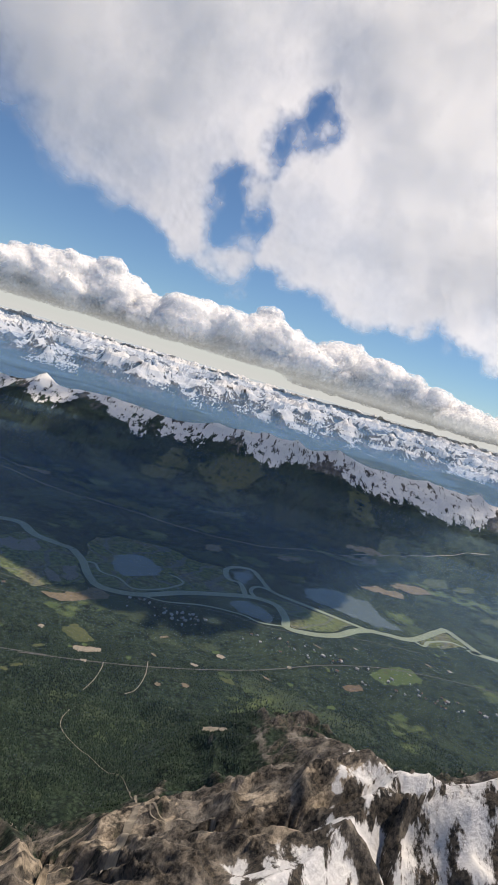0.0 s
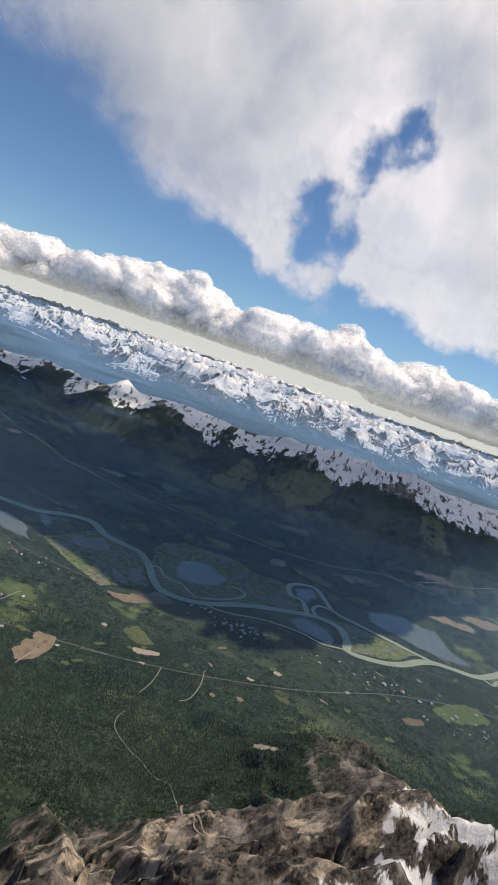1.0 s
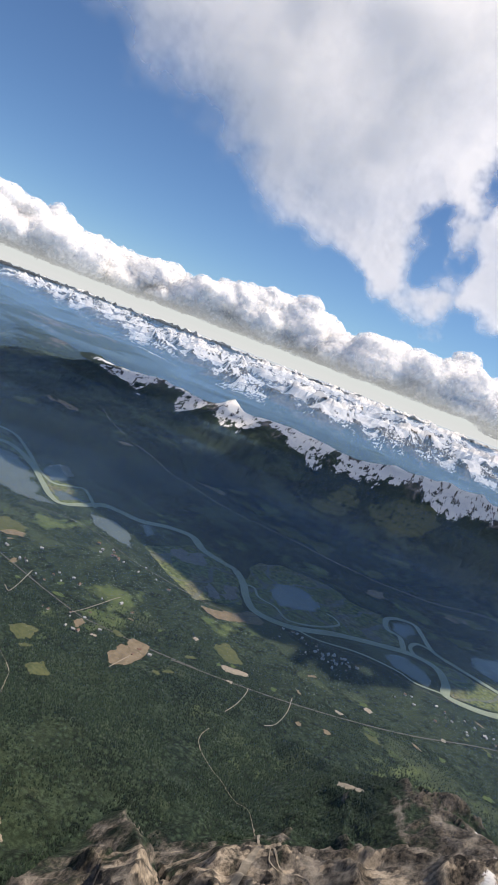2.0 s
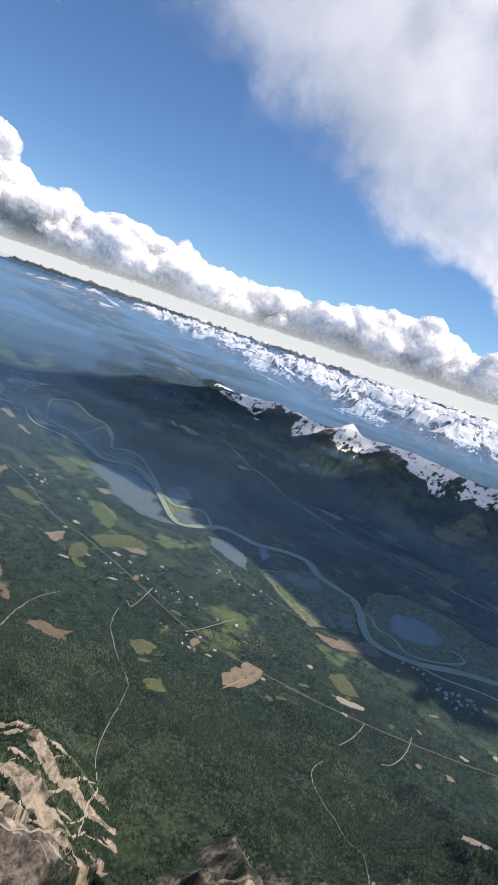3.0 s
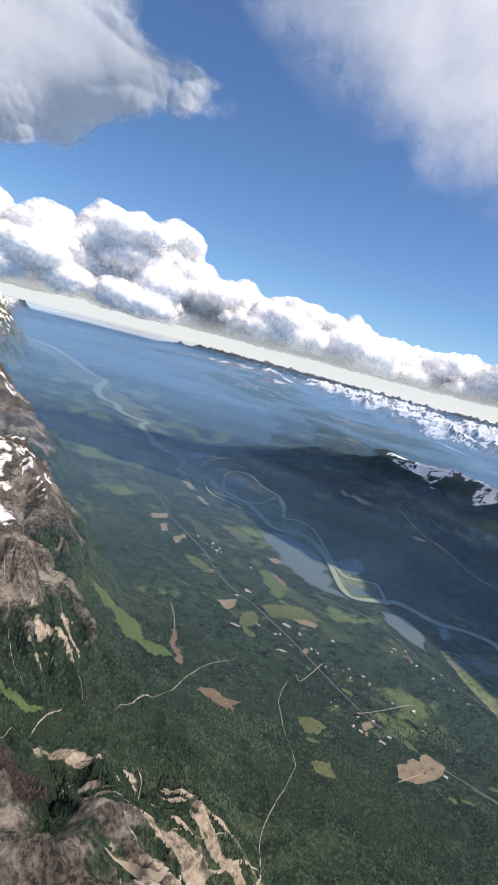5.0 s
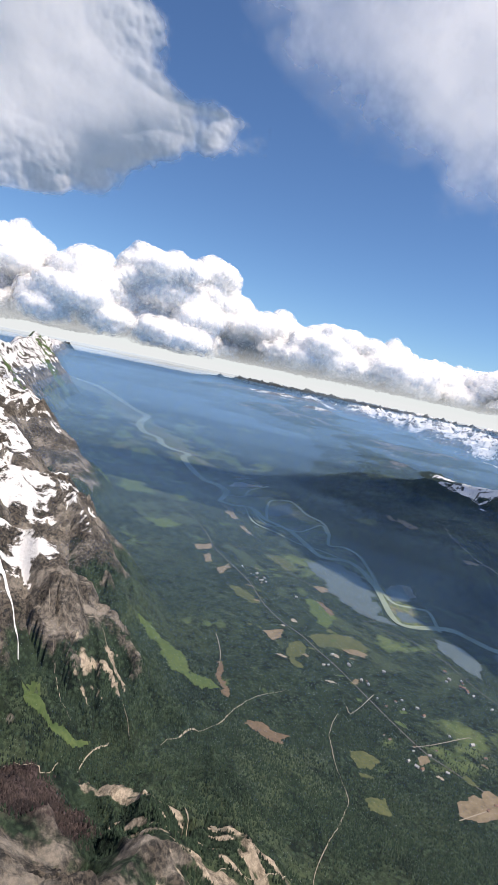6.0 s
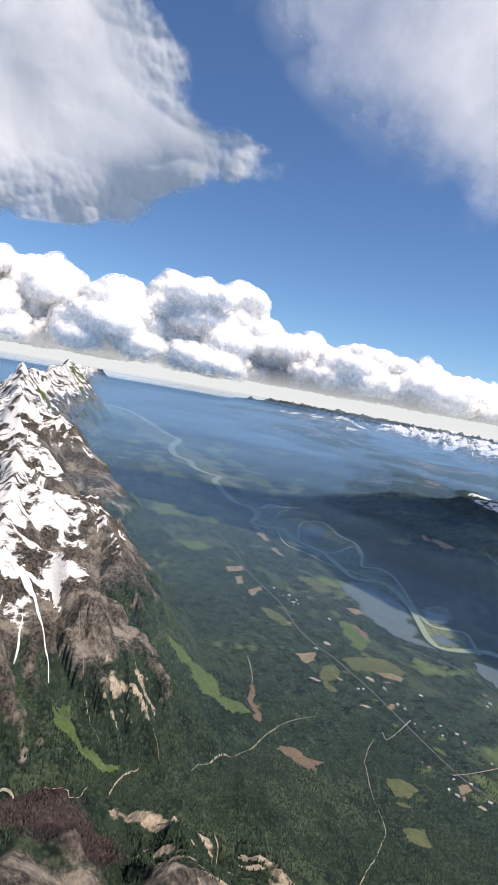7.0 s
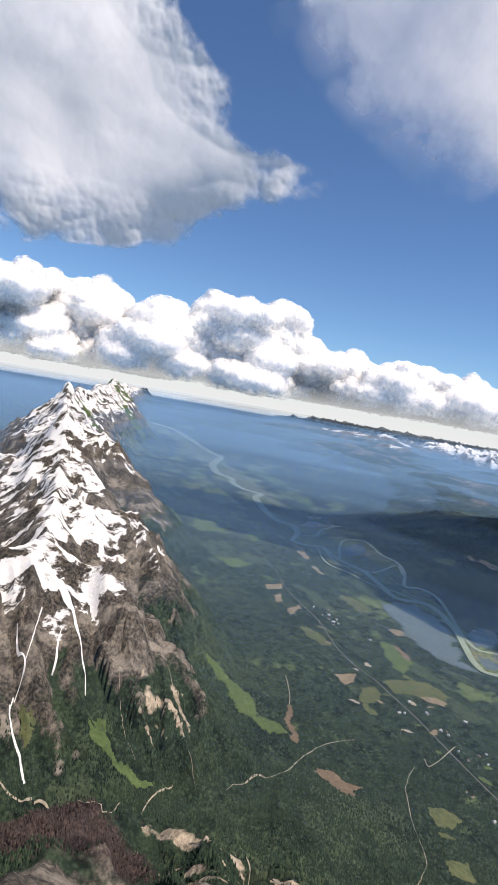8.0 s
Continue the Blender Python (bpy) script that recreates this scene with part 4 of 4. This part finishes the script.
def plant(name, x, y, z, g, tones, mean, label):
    """Small conifers, one cone each, in one mesh."""
    n = len(x)
    h, w, turn = g.uniform(0.6, 1.3, n) * (0.75 + 0.25 * g.random(n)), g.uniform(0.2, 0.34, n), g.random(n) * 6.28
    sides = 5
    ang = turn[:, None] + np.arange(sides) * 2 * np.pi / sides
    co = np.empty((n, sides + 1, 3))
    co[:, :sides, 0] = x[:, None] + w[:, None] * np.cos(ang)
    co[:, :sides, 1] = y[:, None] + w[:, None] * np.sin(ang)
    co[:, :sides, 2] = (z - 0.15)[:, None]
    co[:, sides] = np.stack([x, y, z + h], -1)
    base = (np.arange(n) * (sides + 1))[:, None]
    k = np.arange(sides)
    tri = np.stack([base + k, base + (k + 1) % sides, np.broadcast_to(base + sides, (n, sides))], -1).reshape(-1)
    me = bpy.data.meshes.new(name)
    me.vertices.add(n * (sides + 1))
    me.vertices.foreach_set("co", co.ravel())
    me.loops.add(len(tri))
    me.loops.foreach_set("vertex_index", tri)
    me.polygons.add(len(tri) // 3)
    me.polygons.foreach_set("loop_start", np.arange(0, len(tri), 3))
    me.update(calc_edges=True)
    m, nt, b = material(name, 0.9)
    tone = ramp(nt, nt.nodes.new("ShaderNodeNewGeometry").outputs["Random Per Island"], tones)
    stands = nt.nodes.new("ShaderNodeMix")
    stands.data_type, stands.blend_type = "RGBA", "MULTIPLY"
    stands.inputs[0].default_value = 1.0
    nt.links.new(mixed(nt, noise_of(nt, 0.05, 4), tone, mean), stands.inputs[6])
    nt.links.new(ramp(nt, noise_of(nt, 0.035, 8, 0.65), [(0.38, (0.42, 0.46, 0.50)), (0.50, (0.95, 0.97, 0.95)), (0.62, (1.0, 1.0, 0.90))]), stands.inputs[7])
    nt.links.new(stands.outputs[2], b.inputs["Base Color"])
    me.materials.append(m)
    tagged(new(name, me), label, "forest", kind="stuff")


build_trees()


# ---- haze over the valleys, put on as tinted sheets ----
# Aerial haze painted as a blue tint whose opacity grows with distance.
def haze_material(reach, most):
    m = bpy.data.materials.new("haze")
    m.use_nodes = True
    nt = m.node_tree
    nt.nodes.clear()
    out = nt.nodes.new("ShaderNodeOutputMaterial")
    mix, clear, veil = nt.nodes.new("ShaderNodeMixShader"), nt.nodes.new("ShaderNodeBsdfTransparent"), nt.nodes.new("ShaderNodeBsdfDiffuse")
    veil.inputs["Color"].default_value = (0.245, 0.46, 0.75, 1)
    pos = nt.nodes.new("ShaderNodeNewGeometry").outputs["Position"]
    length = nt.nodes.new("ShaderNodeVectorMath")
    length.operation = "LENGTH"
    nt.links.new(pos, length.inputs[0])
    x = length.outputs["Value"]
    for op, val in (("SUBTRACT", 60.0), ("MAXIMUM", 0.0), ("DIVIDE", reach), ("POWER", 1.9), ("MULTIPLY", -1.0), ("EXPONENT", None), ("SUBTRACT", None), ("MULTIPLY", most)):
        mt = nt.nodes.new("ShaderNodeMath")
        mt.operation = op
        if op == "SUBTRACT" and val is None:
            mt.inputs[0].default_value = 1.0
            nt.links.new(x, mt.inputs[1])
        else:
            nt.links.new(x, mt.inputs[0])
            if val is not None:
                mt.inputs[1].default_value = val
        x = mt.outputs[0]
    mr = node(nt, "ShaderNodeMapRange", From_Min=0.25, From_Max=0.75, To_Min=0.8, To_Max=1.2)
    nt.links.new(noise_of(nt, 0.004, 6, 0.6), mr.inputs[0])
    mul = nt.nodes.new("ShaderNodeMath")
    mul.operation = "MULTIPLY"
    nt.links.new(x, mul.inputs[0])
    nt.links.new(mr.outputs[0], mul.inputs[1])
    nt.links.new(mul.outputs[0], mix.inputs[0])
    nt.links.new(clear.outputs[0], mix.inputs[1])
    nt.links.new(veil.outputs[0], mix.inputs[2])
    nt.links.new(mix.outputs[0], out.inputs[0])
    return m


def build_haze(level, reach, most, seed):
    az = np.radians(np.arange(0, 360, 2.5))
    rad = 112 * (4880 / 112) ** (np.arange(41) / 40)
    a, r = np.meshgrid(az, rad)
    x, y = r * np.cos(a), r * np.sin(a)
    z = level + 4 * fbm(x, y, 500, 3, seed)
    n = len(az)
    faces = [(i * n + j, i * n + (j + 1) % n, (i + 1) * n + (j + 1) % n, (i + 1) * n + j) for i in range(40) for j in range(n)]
    ob = mesh_object("haze_sheet", np.stack([x, y, z], -1).reshape(-1, 3).tolist(), faces, haze_material(reach, most))
    tagged(ob, "thin blue sheet that imitates haze over the valleys", "haze", "haze layers", "structure")


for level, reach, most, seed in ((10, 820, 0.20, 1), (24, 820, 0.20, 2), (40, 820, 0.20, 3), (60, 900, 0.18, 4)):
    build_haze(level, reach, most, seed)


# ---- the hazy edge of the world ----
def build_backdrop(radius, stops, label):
    """A ring that glows pale to imitate haze; stops: heights and how dense it is there."""
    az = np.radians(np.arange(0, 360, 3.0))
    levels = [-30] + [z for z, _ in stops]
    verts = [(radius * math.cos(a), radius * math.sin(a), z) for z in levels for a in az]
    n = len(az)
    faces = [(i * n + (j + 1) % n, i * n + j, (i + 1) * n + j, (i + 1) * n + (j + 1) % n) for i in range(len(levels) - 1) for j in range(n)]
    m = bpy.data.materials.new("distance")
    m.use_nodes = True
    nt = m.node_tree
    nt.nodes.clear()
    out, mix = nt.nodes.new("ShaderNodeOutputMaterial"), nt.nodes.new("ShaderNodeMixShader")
    # the brightness of sunlit haze is put in as emission
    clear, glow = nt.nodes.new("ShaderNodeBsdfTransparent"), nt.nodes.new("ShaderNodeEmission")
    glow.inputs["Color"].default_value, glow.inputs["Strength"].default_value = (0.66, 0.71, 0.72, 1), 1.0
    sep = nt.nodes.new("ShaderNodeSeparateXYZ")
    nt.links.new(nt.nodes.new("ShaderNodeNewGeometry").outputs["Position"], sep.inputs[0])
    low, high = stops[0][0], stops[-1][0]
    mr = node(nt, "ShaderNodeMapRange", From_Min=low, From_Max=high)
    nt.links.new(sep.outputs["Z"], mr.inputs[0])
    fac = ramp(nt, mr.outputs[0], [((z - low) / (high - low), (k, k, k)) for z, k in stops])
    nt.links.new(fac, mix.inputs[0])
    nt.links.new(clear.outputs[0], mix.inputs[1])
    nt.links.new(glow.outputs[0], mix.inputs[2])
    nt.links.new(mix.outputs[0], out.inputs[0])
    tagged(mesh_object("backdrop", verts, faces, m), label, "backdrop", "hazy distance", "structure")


build_backdrop(4880, [(60, 1.0), (100, 1.0), (170, 0.55), (260, 0.0)], "pale glowing ring that imitates haze where land and sky meet")
# Added nearer ring: its glow covers the dark bases of the cloud banks.
build_backdrop(3320, [(58, 0.0), (112, 0.35), (150, 0.62), (185, 0.35), (240, 0.0)], "thin glowing ring that imitates haze below the cloud banks")

# ---- clouds ----
def value3(p, seed):
    i = np.floor(p)
    f = p - i
    f = f * f * (3 - 2 * f)
    out = 0.0
    for k in range(8):
        dx, dy, dz = k & 1, (k >> 1) & 1, k >> 2
        w = (f[..., 0] if dx else 1 - f[..., 0]) * (f[..., 1] if dy else 1 - f[..., 1]) * (f[..., 2] if dz else 1 - f[..., 2])
        out = out + w * lattice(i[..., 0] + dx + 57 * (i[..., 2] + dz), i[..., 1] + dy, seed)
    return out


def cells(p, seed):
    """Round heads with creases between them, 0 to 1."""
    i = np.floor(p)
    best = np.full(p.shape[:-1], 9.0)
    for k in range(27):
        c = i + (k % 3 - 1, k // 3 % 3 - 1, k // 9 - 1)
        a, b = c[..., 0] + 57 * c[..., 2], c[..., 1]
        q = c + np.stack([lattice(a, b, seed), lattice(a, b, seed + 1), lattice(a, b, seed + 2)], -1)
        best = np.minimum(best, ((p - q) ** 2).sum(-1))
    return np.clip(1 - best / 0.8, 0, 1)


def lumps(p, size, octaves, seed, gain=0.5):
    """Cauliflower heads upon heads, 0 to 1."""
    out, amp, total = 0.0, 1.0, 0.0
    p = p / size
    for k in range(octaves):
        out = out + amp * cells(p, seed + 13 * k)
        total += amp
        amp *= gain
        p = p * 2.1 + 4.7
    return out / total


def cloud_material(name, body, thin=False, seep=0.55):
    """body: how opaque the full thickness is. thin: the edge of the cloud, where it thins out, lets the sky seep."""
    m = bpy.data.materials.new(name)
    m.use_nodes = True
    nt = m.node_tree
    nt.nodes.clear()
    out = nt.nodes.new("ShaderNodeOutputMaterial")
    dif, tr, mix = nt.nodes.new("ShaderNodeBsdfDiffuse"), nt.nodes.new("ShaderNodeBsdfTranslucent"), nt.nodes.new("ShaderNodeMixShader")
    for b in (dif, tr):
        b.inputs["Color"].default_value = (0.97, 0.97, 0.97, 1)
    mix.inputs[0].default_value = seep
    nt.links.new(dif.outputs[0], mix.inputs[1])
    nt.links.new(tr.outputs[0], mix.inputs[2])
    last = mix.outputs[0]
    if thin:
        clear, soft = nt.nodes.new("ShaderNodeBsdfTransparent"), nt.nodes.new("ShaderNodeMixShader")
        at = nt.nodes.new("ShaderNodeAttribute")
        at.attribute_name = "thickness"
        mul = nt.nodes.new("ShaderNodeMath")
        mul.operation = "MULTIPLY"
        mul.inputs[1].default_value = body
        nt.links.new(at.outputs["Fac"], mul.inputs[0])
        nt.links.new(mul.outputs[0], soft.inputs[0])
        nt.links.new(clear.outputs[0], soft.inputs[1])
        nt.links.new(last, soft.inputs[2])
        last = soft.outputs[0]
    nt.links.new(last, out.inputs[0])
    return m


def thick_cloud():
    """White droplets in which the light wanders about."""
    m, nt, b = material("cloud", 1.0)
    b.inputs["Base Color"].default_value = (0.98, 0.965, 0.945, 1)
    b.inputs["Specular IOR Level"].default_value = 0.0
    b.inputs["Subsurface Weight"].default_value = 1.0
    b.inputs["Subsurface Radius"].default_value = (1, 1, 1)
    b.inputs["Subsurface Scale"].default_value = 110.0
    return m


CLOUD = thick_cloud()


def veil_material():
    """The thin, broken rim of a cloud."""
    m = cloud_material("cloud_veil", 1.0, True, 0.5)
    nt = m.node_tree
    mul = [n for n in nt.nodes if n.type == "MATH"][0]
    fac = ramp(nt, noise_of(nt, 0.035, 5, 0.65), [(0.42, (0.05, 0.05, 0.05)), (0.62, (0.6, 0.6, 0.6))])
    nt.links.new(fac, mul.inputs[0])
    return m


VEIL = veil_material()
EYE_AT = np.array([4.5, 8.0, 128.0])
TOPS = ([-70, -35, -21.5, -17.4, -14, -11, -7.3, -3.8, -1.3, -0.3, 2.7, 5, 10, 13, 19, 23, 28, 32, 34, 36.8, 40, 42, 46, 50, 53, 55.5, 57, 60, 63, 67, 73, 76, 80, 84, 100, 120], [3, 3, 2.5, 3.6, 3.8, 4.4, 5.4, 6.0, 5.3, 6.4, 5.5, 5.6, 5.6, 6.3, 5.8, 5.3, 4.9, 4.4, 4.3, 5.1, 6.0, 6.4, 6.1, 5.9, 5.8, 8.0, 10.0, 10.3, 9.4, 8.2, 8.2, 9.0, 9.6, 9.2, 9, 9])
BASES = ([-40, -22, -13, -5, 5, 17, 28, 37, 48, 59, 68, 82, 100], [0.1, 0.1, 0.2, 0.5, 1.0, 1.0, 0.8, 0.8, 0.9, 0.7, 0.5, 0.5, 0.5])


def ball(level):
    bm = bmesh.new()
    bmesh.ops.create_icosphere(bm, subdivisions=level, radius=1)
    v, f = np.array([p.co for p in bm.verts]), np.array([[p.index for p in q.verts] for q in bm.faces])
    bm.free()
    return v, f


BALLS = (ball(3), ball(2), ball(1))


def build_bank(a0, a1, r0, scale, seed):
    """A cumulus bank above the far ranges: heads upon heads, merged, on a flat base, inside a thin veil."""
    g = random.Random(seed)
    puffs = []
    deg = radians(1) * r0

    def place(az, el, r):
        a = radians(az)
        return np.array([EYE_AT[0] - r * math.sin(a), EYE_AT[1] + r * math.cos(a), EYE_AT[2] + r * math.tan(radians(el))])

    floor = EYE_AT[2] + float(np.interp((a0 + a1) / 2, *BASES)) * deg
    for k in range(int((a1 - a0) * 5)):
        az = g.uniform(a0, a1)
        u = abs((az - a0) / (a1 - a0) * 2 - 1)
        top = float(np.interp(az, *TOPS)) * scale * math.sqrt(max(0.1, 1 - u ** 3)) * g.uniform(0.72, 1.0)
        low = float(np.interp(az, *BASES))
        size = min(g.uniform(0.6, 2.0), 0.42 * max(0.5, top - low) + 0.1)
        el = low + max(0.1, top - size - low) * g.random() ** 0.8
        r = r0 + g.uniform(-0.04, 0.04) * r0
        c, q = place(az, el, r), size * deg
        wide = g.uniform(1.15, 1.9)
        puffs.append((c, q, wide, 0))
        for m in range(7):
            d = np.array([g.gauss(0, 1), g.gauss(0, 1), g.gauss(0.3, 0.7)])
            d /= np.linalg.norm(d)
            q2 = q * g.uniform(0.25, 0.5)
            c2 = c + d * q * (wide, wide, 0.8) * g.uniform(0.7, 0.95)
            puffs.append((c2, q2, g.uniform(1.0, 1.5), 1))
            for n in range(3):
                e = np.array([g.gauss(0, 1), g.gauss(0, 1), g.gauss(0.2, 0.8)])
                e = e / np.linalg.norm(e) + 0.6 * d
                e /= np.linalg.norm(e)
                puffs.append((c2 + e * q2 * 0.85, q2 * g.uniform(0.3, 0.6), 1.1, 2))
    verts, faces, count = [], [], 0
    for c, q, wide, level in puffs:
        v, f = BALLS[level]
        p = v * (q * wide, q * wide, q * 0.8) + c
        p[:, 2] = np.where(p[:, 2] < floor, floor - (floor - p[:, 2]) * 0.1, p[:, 2])
        verts.append(p)
        faces.append(f + count)
        count += len(v)
    verts, faces = np.vstack(verts).tolist(), np.vstack(faces).tolist()
    cloud = new("cloud")
    for name, mat, grow in (("body", CLOUD, 0), ("inner_veil", VEIL, 9), ("outer_veil", VEIL, 20)):
        ob = mesh_object(name, verts, faces, mat, cloud)
        rm = ob.modifiers.new("merge", "REMESH")
        rm.mode, rm.voxel_size, rm.use_smooth_shade = "VOXEL", 9.5 if grow == 0 else 13, True
        sm = ob.modifiers.new("soften", "SMOOTH")
        sm.factor, sm.iterations = 0.5, 5
        for size, amount, hard in ((90, 46, "SOFT_NOISE"), (34, 20, "HARD_NOISE"), (15, 6, "SOFT_NOISE")):
            tx = bpy.data.textures.new("billow", "CLOUDS")
            tx.noise_scale, tx.noise_depth, tx.noise_type = size, 3, hard
            dm = ob.modifiers.new("billow", "DISPLACE")
            dm.texture, dm.texture_coords, dm.strength, dm.mid_level = tx, "LOCAL", amount, 0.5
        if grow:
            dm = ob.modifiers.new("spread", "DISPLACE")
            dm.strength, dm.mid_level = grow, 0.0
    return tagged(cloud, "bank of white cumulus with a grey base above far ranges", "cloud", "cumulus banks")


for a0, a1, r0, scale, seed in ((-33, -17, 3700, 1.08, 302), (-19, -3, 3900, 1.08, 303), (-6, 13, 3600, 1.08, 304), (9, 30, 3800, 1.08, 305), (26, 39, 4000, 1.08, 306), (35, 51, 3700, 1.08, 307), (46, 62, 4000, 1.08, 308), (57, 73, 3500, 1.08, 309), (68, 84, 3800, 1.08, 310), (77, 97, 3500, 1.08, 311), (-30, -8, 4300, 0.8, 313), (38, 60, 4400, 0.6, 314)):
    build_bank(a0, a1, r0, scale, seed)

LOW_A = ([-90, -60, -35, -20.4, -17.9, -15, -12, -8.7, -1.5, 5.8, 8.8, 11.3, 12.1, 14.9, 17.5, 20.6, 22.7, 25.3, 29.7, 31, 35, 37, 41, 48, 54, 62, 64, 70], [3, 4, 5, 6, 6.9, 7.8, 7.3, 7.9, 8.0, 8.5, 8.6, 8.9, 10.1, 10.7, 10.8, 11.5, 11.2, 12.5, 14.2, 15.5, 17.5, 16.5, 18.5, 21.5, 25, 30, 33, 45])
HOLES = [(7.4, 12.6, 1.7), (7.0, 14.4, 1.5), (7.4, 16.0, 0.7), (5.0, 13.2, 1.0), (4.6, 19.8, 0.7), (3.4, 21.4, 0.8), (2.4, 22.6, 0.7)]
EDGE_B = ([8, 10, 11, 12, 13.3, 15, 17, 18.4, 20.5, 21.2, 22.3, 24, 26.3, 27.4, 29.7, 34, 50], [88, 80, 72, 68, 65.5, 62.4, 60.2, 57.0, 56.6, 59.0, 62, 64.5, 65.6, 67.6, 71, 75, 82])


def build_deck(inside_by, azs, els, profile, thick, label, seed, fade=((-90, 90), (1, 1)), ragged=1.0, bright=(6.0, 0.9, 0.0), soft=((0, 1), (1.7, 1.7)), base=None, relief=2.2):
    """The flank of a big near cloud: inside_by tells how many degrees inside its outline a place lies, profile how far off it is by elevation."""
    az, el = np.meshgrid(np.arange(*azs, 0.14), np.arange(*els, 0.14))
    wisp = fbm(az, el, 7.0, 7, seed, 0.58)
    puff = np.stack([az, el, az * 0 + seed], -1)
    heads = lumps(puff, 3.6, 4, seed + 6, 0.5)
    deep = inside_by(az, el)
    t = deep + ragged * (2.6 * wisp + 3.0 * (heads - 0.45))
    t = np.clip(t / np.interp(az, *soft), 0, 1)
    t = t * t * (3 - 2 * t)
    t = t * np.interp(az, *fade) * (1 - 0.25 * np.clip(fbm(az, el, 5, 6, seed + 8, 0.6), 0, 1))
    rim = np.clip(1 - deep / bright[0], 0, 1)
    dense = np.clip(0.6 + 1.15 * fbm(az, el, 13, 5, seed + 11) + 0.4 * (heads - 0.5) - bright[1] * rim - bright[2] - 0.5 * np.exp(-((az + 1) / 7) ** 2 - ((el - 12) / 5) ** 2), 0.02, 1)
    front = np.interp(el, *profile) * (1 + 0.04 * fbm(az, el, 20, 2, seed + 1)) - relief * np.clip(rim, 0.12, 1) * heads - 5 * fbm(az, el, 14, 3, seed + 15)
    back = front + 2.5 + np.sqrt(t) * thick * (0.7 + 0.3 * fbm(az, el, 9, 3, seed + 2))
    h, w = az.shape
    use = (t[:-1, :-1] + t[1:, :-1] + t[:-1, 1:] + t[1:, 1:]) > 0
    i, j = np.nonzero(use)
    quads = np.stack([i * w + j, i * w + j + 1, (i + 1) * w + j + 1, (i + 1) * w + j], -1)
    used = np.unique(quads)
    remap = np.full(h * w, -1)
    remap[used] = np.arange(len(used))
    quads = remap[quads]
    cloud = new("cloud")
    for name, r, mat, val in (("far_flank", back, DECK_TOP, t * dense), ("near_flank", front, base or DECK_BASE, t)):
        x, y = EYE_AT[0] - r * np.sin(np.radians(az)), EYE_AT[1] + r * np.cos(np.radians(az))
        z = EYE_AT[2] + r * np.tan(np.radians(el))
        co = np.stack([x.ravel()[used], y.ravel()[used], z.ravel()[used]], -1)
        ob = mesh_object(name, co.tolist(), quads.tolist(), mat, cloud)
        at = ob.data.attributes.new("thickness", "FLOAT", "POINT")
        at.data.foreach_set("value", val.ravel()[used].astype(np.float32))
    return tagged(cloud, label, "cloud", "near clouds")


def deck_a(az, el):
    f = el - np.interp(az, *LOW_A)
    for a, e, s in HOLES:
        f = np.minimum(f, (np.hypot(az - a, el - e) - s) * 0.9)
    return np.minimum.reduce([f, (az + 32) * 0.8, (42 - el) * 0.8])


def deck_b(az, el):
    return np.minimum.reduce([(az - np.interp(el, *EDGE_B)) * 0.9, el - 10.0, (112 - az) * 0.8])


DECK_TOP, DECK_BASE = cloud_material("cloud_top", 0.68, True, 0.5), cloud_material("cloud_base", 0.90, True, 0.70)
DECK_LIT = cloud_material("cloud_sunny_side", 0.95, True, 0.12)
PROFILE_A = ((0, 50), (800, 430))
build_deck(deck_a, (-34, 68), (3, 43), PROFILE_A, 45, "broad grey cloud with bright ragged edges", 401, ((-48, 14, 30, 45, 62), (1, 1, 0.97, 0.8, 0.55)), bright=(8.0, 1.0, 0.0), soft=((10, 30), (2.2, 7.0)), relief=3.0)
build_deck(deck_b, (54, 112), (9, 46), ((8, 45), (390, 330)), 45, "white cloud with a ragged bright edge", 405, bright=(7.0, 0.6, 0.60), base=DECK_LIT, relief=3.5, ragged=1.5, soft=((0, 1), (3.2, 3.2)))
